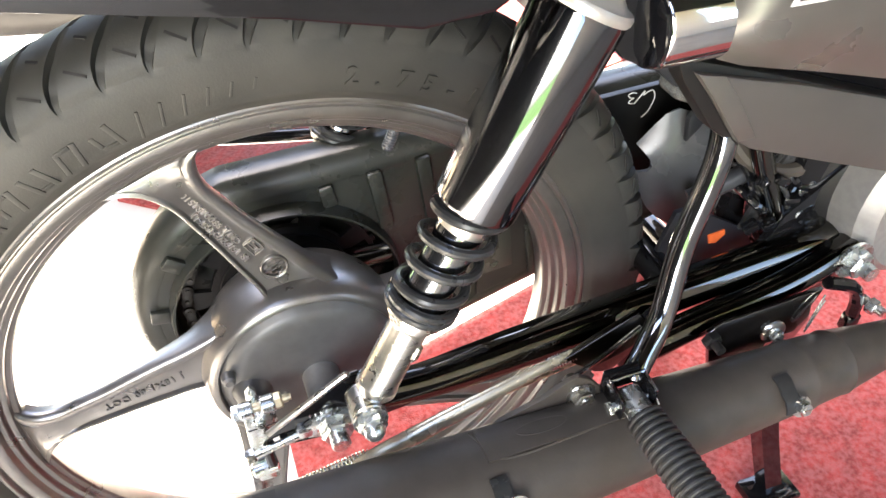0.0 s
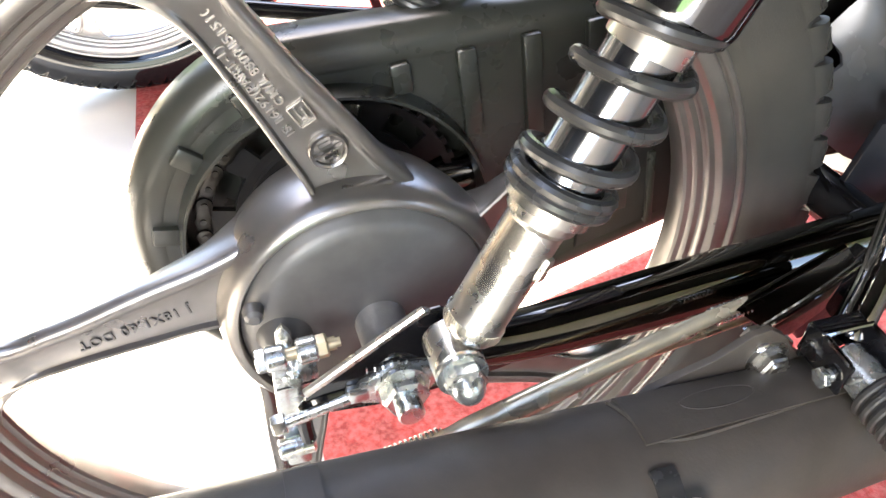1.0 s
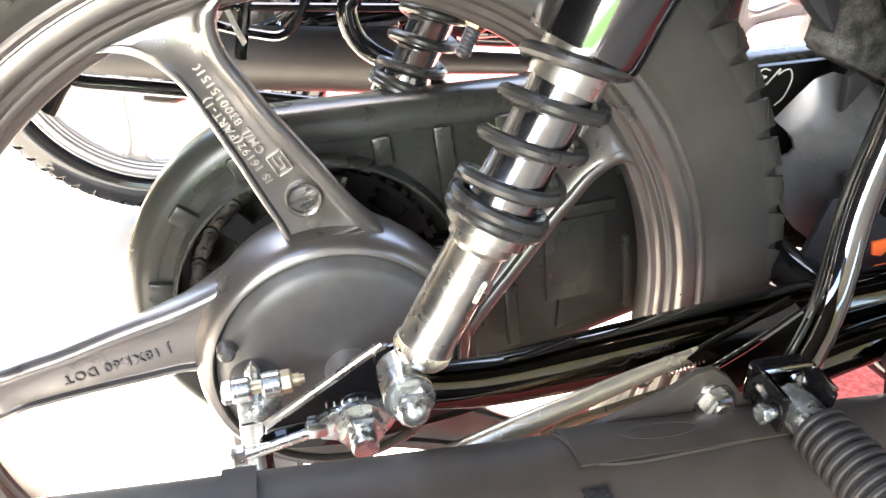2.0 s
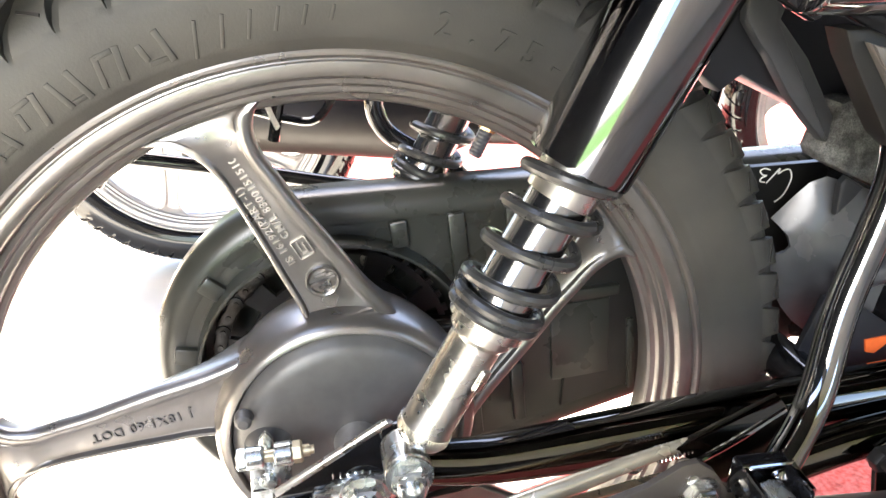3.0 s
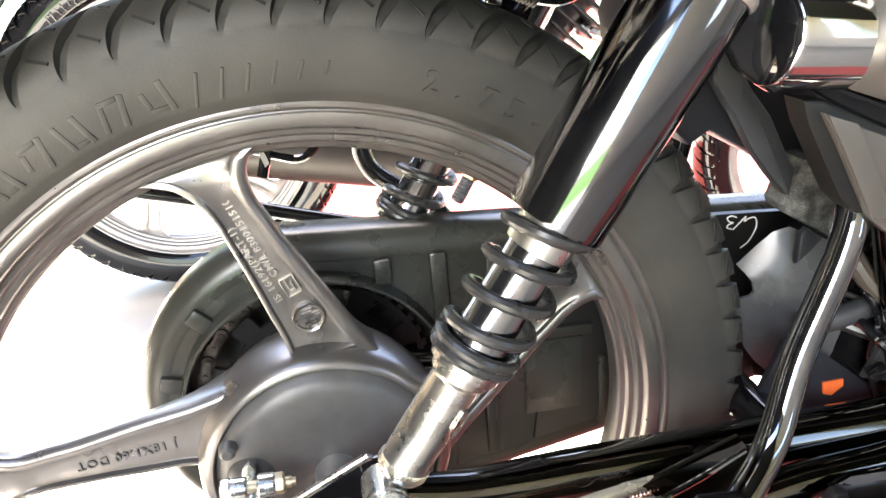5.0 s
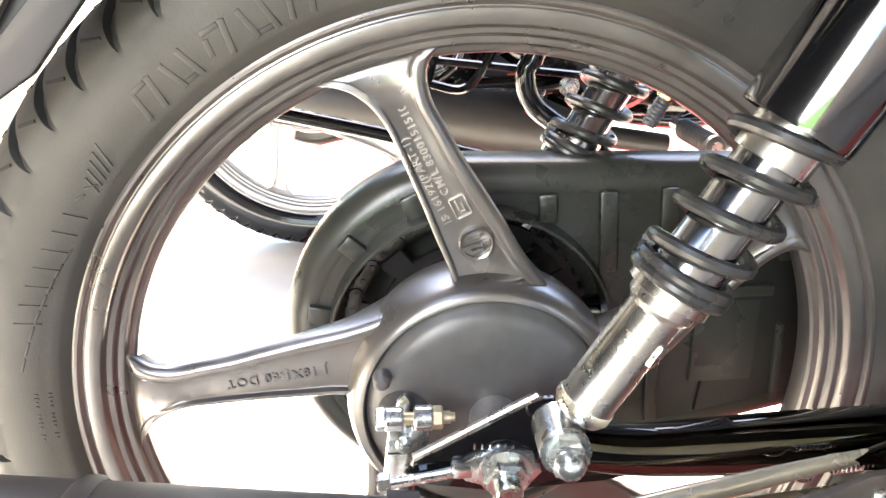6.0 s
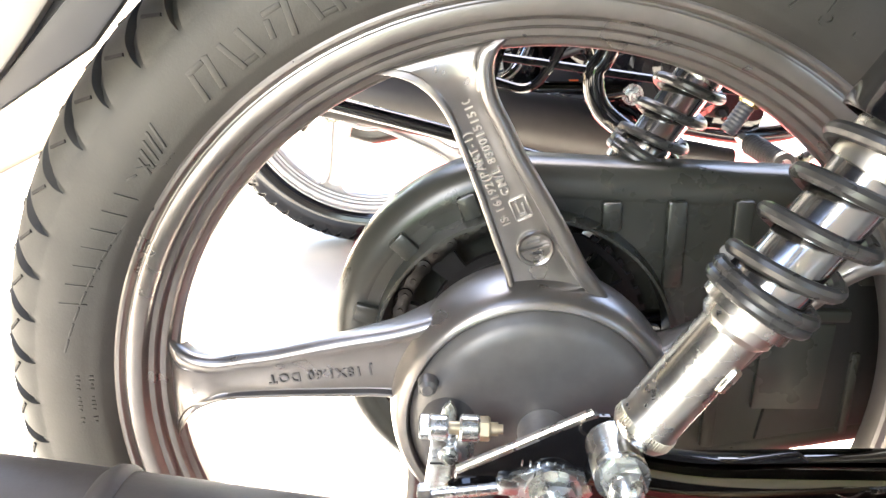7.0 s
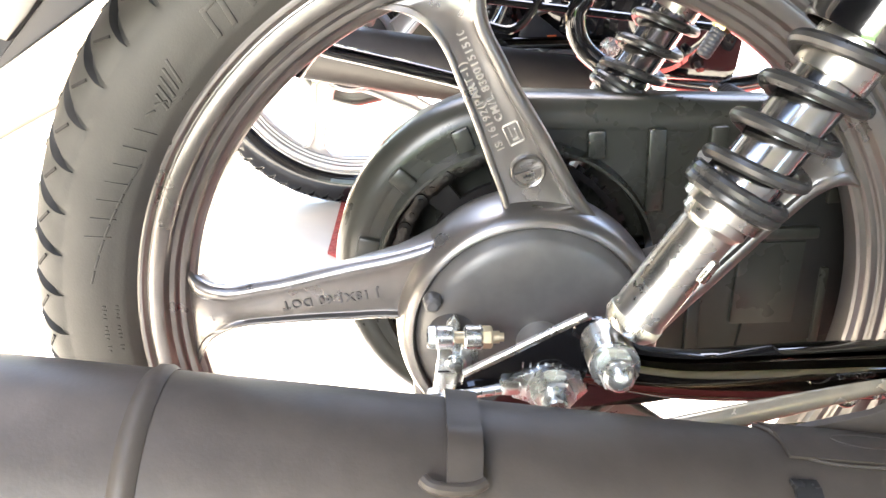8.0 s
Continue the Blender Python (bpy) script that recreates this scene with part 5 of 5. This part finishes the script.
    stand = part("centre_stand", join(tube([(0.40, -0.075, 0.255), (0.43, -0.085, 0.14), (0.468, -0.095, 0.02)], 0.014, 4, 6), box((0.470, -0.096, 0.008), (0.06, 0.04, 0.014), None, 0.003),
                                      tube([(0.40, 0.127, 0.255), (0.43, 0.137, 0.14), (0.468, 0.147, 0.02)], 0.014, 4, 6), box((0.470, 0.148, 0.008), (0.06, 0.04, 0.014), None, 0.003),
                                      rod((0.40, -0.075, 0.255), (0.40, 0.127, 0.255), 0.012)), BLACK, bike, "black centre stand")
    y = 0.185
    guardrail = part("side_guard", join(tube([(0.045, y, 0.60), (0.044, y, 0.51), (0.036, y, 0.486), (0.045, y, 0.462), (0.072, y, 0.444), (0.100, y, 0.430), (0.118, y, 0.405), (0.12, y, 0.36)], 0.0078, 14),
                                        tube([(0.02, y, 0.53), (0.004, y, 0.488), (-0.010, y, 0.471), (-0.03, y, 0.472), (-0.06, y, 0.48)], 0.0035, 10),
                                        tube([(-0.028, y, 0.53), (-0.042, y, 0.455)], 0.0045, 10, 1),
                                        tube([(-0.10, y, 0.493), (0.2, y, 0.482)], 0.003, 8, 1),
                                        tube([(-0.176, y, 0.424), (-0.16, y, 0.445), (-0.146, y, 0.4435), (-0.07, y, 0.432), (0.05, y, 0.412), (0.3, y, 0.38)], 0.006, 12, 6)), BLACK, bike, "black tubular guard on the far side")


def cable_tie(bike, p, q):
    part("cable_tie", tube([p, (Vector(p) + Vector(q)) / 2 + Vector((0, -0.004, 0)), q], 0.0028, 8, 4, 0.35), CHALK, bike, "white plastic cable tie")


def valve(bike):
    a = Vector((0.0895, MID + 0.002, 0.5065))
    d = (Vector((0, MID, AXLE)) - a).normalized()
    stem = part("tyre_valve", rod(a - d * 0.006, a + d * 0.022, 0.0030, 12), ZINC, bike, "tyre valve with a grey cap and brass nut")
    part("valve_nut", join(hexagon(a + d * 0.0005, d, 0.0058, 0.0060), rod(a - d * 0.002, a + d * 0.001, 0.0066, 18)), BRASS, stem)
    grooves = [(0.0046 if i % 2 else 0.0042, 0.007 + 0.0011 * i) for i in range(14)]
    part("valve_cap", lathe([(0.0, 0.0066), (0.0046, 0.0066)] + grooves + [(0.0036, 0.0235), (0.0, 0.0240)], a, d, 18), GREYPL, stem)


def front_end(bike):
    """Front wheel, fork, tank and bars, out of the same castings as the rear."""
    base = 1.36
    rear = {ob.name.split(".")[0]: ob for ob in bike.children_recursive if ob.name.split(".")[0] in ("rear_wheel", "tyre", "hub")}
    wheel = new("front_wheel", rear["rear_wheel"].data)
    wheel.parent, wheel.matrix_local = bike, Matrix.Translation((base, 0, 0))
    for name in ("tyre", "hub"):
        ob = new(name, rear[name].data)
        ob.parent = wheel
    for src in [ob for ob in rear["rear_wheel"].children if ob.name.startswith("spoke")]:
        ob = new("spoke", src.data)
        ob.parent = wheel
    fork = part("fork", tube([(1.03, MID, 0.98), (1.11, MID, 0.80)], 0.026, 20, 1), BLACK, bike, "black front fork")
    for y in (MID - 0.085, MID + 0.085):
        part("fork_leg", join(rod((1.36, y, 0.30), (1.255, y, 0.52), 0.024, 20, 0.026, 0.003), rod((1.255, y, 0.52), (1.055, y, 0.95), 0.0155, 16)), SATIN, fork)
    part("fork_yoke", join(box((1.065, MID, 0.93), (0.06, 0.22, 0.03), Matrix.Rotation(radians(25), 4, "Y"), 0.008), box((1.115, MID, 0.82), (0.06, 0.22, 0.03), Matrix.Rotation(radians(25), 4, "Y"), 0.008)), BLACK, fork)
    part("front_axle", rod((1.36, MID - 0.11, AXLE), (1.36, MID + 0.11, AXLE), 0.009, 14), ZINC, fork)
    section = [(0.0, -0.05), (0.012, -0.045), (0.018, -0.02), (0.019, 0.0), (0.018, 0.02), (0.012, 0.045), (0.0, 0.05), (-0.003, 0.048), (0.008, 0.04), (0.014, 0.0), (0.008, -0.04), (-0.003, -0.048)]
    pts, k, n = [], len(section), 28
    for i in range(n + 1):
        a = 40 + 120 * i / n
        for dr, w in section:
            x, z = polar(0.330 + dr, a)
            pts.append((x + base, MID + w, z))
    faces = [(i * k + s, (i + 1) * k + s, (i + 1) * k + (s + 1) % k, i * k + (s + 1) % k) for i in range(n) for s in range(k)]
    faces += [tuple(range(k))[::-1], tuple(n * k + s for s in range(k))]
    part("front_mudguard", (pts, faces), BLACK, bike, "gloss black front mudguard")
    tank = [(0.52, 0.06, 0.79, 0.05), (0.60, 0.095, 0.83, 0.10), (0.70, 0.125, 0.86, 0.125), (0.82, 0.14, 0.88, 0.13), (0.92, 0.125, 0.885, 0.12), (0.99, 0.085, 0.88, 0.09), (1.02, 0.04, 0.875, 0.05)]
    ring = 24
    pts = []
    for x, w, z, h in tank:
        for i in range(ring):
            a = 2 * math.pi * i / ring
            c, s = math.cos(a), math.sin(a)
            pts.append((x, MID + w * math.copysign(abs(c) ** 0.8, c), z + h * math.copysign(abs(s) ** 0.8, s)))
    faces = [(i * ring + j, i * ring + (j + 1) % ring, (i + 1) * ring + (j + 1) % ring, (i + 1) * ring + j) for i in range(len(tank) - 1) for j in range(ring)]
    faces += [tuple(range(ring))[::-1], tuple((len(tank) - 1) * ring + j for j in range(ring))]
    fuel = part("fuel_tank", (pts, faces), BLACK, bike, "gloss black fuel tank", sharp=60)
    part("filler_cap", lathe([(0.0, 0.012), (0.03, 0.012), (0.034, 0.006), (0.034, -0.01)], (0.80, MID, 1.008), (0, 0, 1), 28), CHROME, fuel)
    lamp = part("headlight", lathe([(0.0, -0.10), (0.05, -0.095), (0.08, -0.06), (0.092, -0.01), (0.094, 0.0), (0.086, 0.002)], (1.22, MID, 0.88), (1, 0, -0.05), 36), BLACK, bike, "round black headlight")
    part("lens", lathe([(0.087, 0.0), (0.06, 0.012), (0.0, 0.018)], (1.22, MID, 0.88), (1, 0, -0.05), 36), ALLOY, lamp)
    bar = part("handlebar", tube([(0.90, MID - 0.36, 1.04), (0.98, MID - 0.24, 1.06), (1.04, MID - 0.10, 1.0), (1.04, MID + 0.10, 1.0), (0.98, MID + 0.24, 1.06), (0.90, MID + 0.36, 1.04)], 0.011, 14), CHROME, bike, "chrome handlebar")
    for s in (-1, 1):
        part("grip", rod((0.885, MID + s * 0.38, 1.036), (0.96, MID + s * 0.27, 1.057), 0.0165, 18, chamfer=0.003), PEGRUB, bar)
    part("frame_downtube", tube([(1.02, MID, 0.84), (0.93, MID, 0.60), (0.84, MID, 0.36), (0.72, MID, 0.29), (0.5, MID, 0.30)], 0.018, 16), BLACK, bike)
    part("exhaust_pipe", tube([(0.74, 0.0, 0.52), (0.83, -0.01, 0.48), (0.83, -0.03, 0.33), (0.74, -0.08, 0.26), (0.6, -0.125, 0.236)], 0.017, 16), SATIN, bike)


def motorcycle():
    bike = thing("motorcycle", "black commuter motorcycle on its centre stand on red carpet", "motorcycle", "parked motorcycles")
    rear_wheel(bike, BRONZE)
    words_on_spokes(bike, BRONZE)
    drum_brake(bike)
    brake_lever(bike)
    swingarm(bike)
    shock_absorber(bike)
    shock_absorber(bike, mirrored=True)
    chain_case(bike)
    muffler(bike)
    footpeg(bike)
    chassis(bike)
    valve(bike)
    cable_tie(bike, (-0.047, 0.177, 0.490), (-0.038, 0.177, 0.467))
    front_end(bike)
    return bike


bike = motorcycle()
second = copy_thing(bike, pose(-0.20, 0.98, 0))
tagged(second, "black motorcycle with silver cast wheels parked in sunlight", "motorcycle", "parked motorcycles")
for ob in second.children_recursive:
    if ob.material_slots and ob.material_slots[0].material == BRONZE:
        ob.material_slots[0].link = "OBJECT"
        ob.material_slots[0].material = SILVER
    elif ob.material_slots and ob.material_slots[0].material in (LIGHTPANEL, PANEL, LIGHTGREY, RUBBER, MATT, ENGINE):
        ob.material_slots[0].link = "OBJECT"
        ob.material_slots[0].material = {RUBBER: DARKRUBBER, MATT: DARKRUBBER, ENGINE: DRUM, LIGHTPANEL: PANEL}.get(ob.material_slots[0].material, BLACK)
gone = [ob for ob in second.children_recursive if ob.name.startswith(("mudguard_skirt", "rear_mudguard", "footpeg")) or ob.parent.name.startswith(("footpeg", "muffler", "clip"))]
for ob in gone[::-1]:
    bpy.data.objects.remove(ob)
# its own silencer, rising towards the rear
silencer = [(0.0, 0.0), (0.038, 0.0), (0.044, 0.006), (0.0460, 0.02), (0.0500, 0.34), (0.0530, 0.56), (0.040, 0.61), (0.020, 0.66), (0.018, 0.80), (0.0, 0.80)]
for ob in [ob for ob in second.children if ob.name.startswith("muffler")]:
    ob.parent = None
    bpy.data.objects.remove(ob)
part("muffler", lathe(silencer, (-0.17, -0.138, 0.333), (1, 0.03, -0.076), 48), SOOT, second, "dark brown-black exhaust silencer")
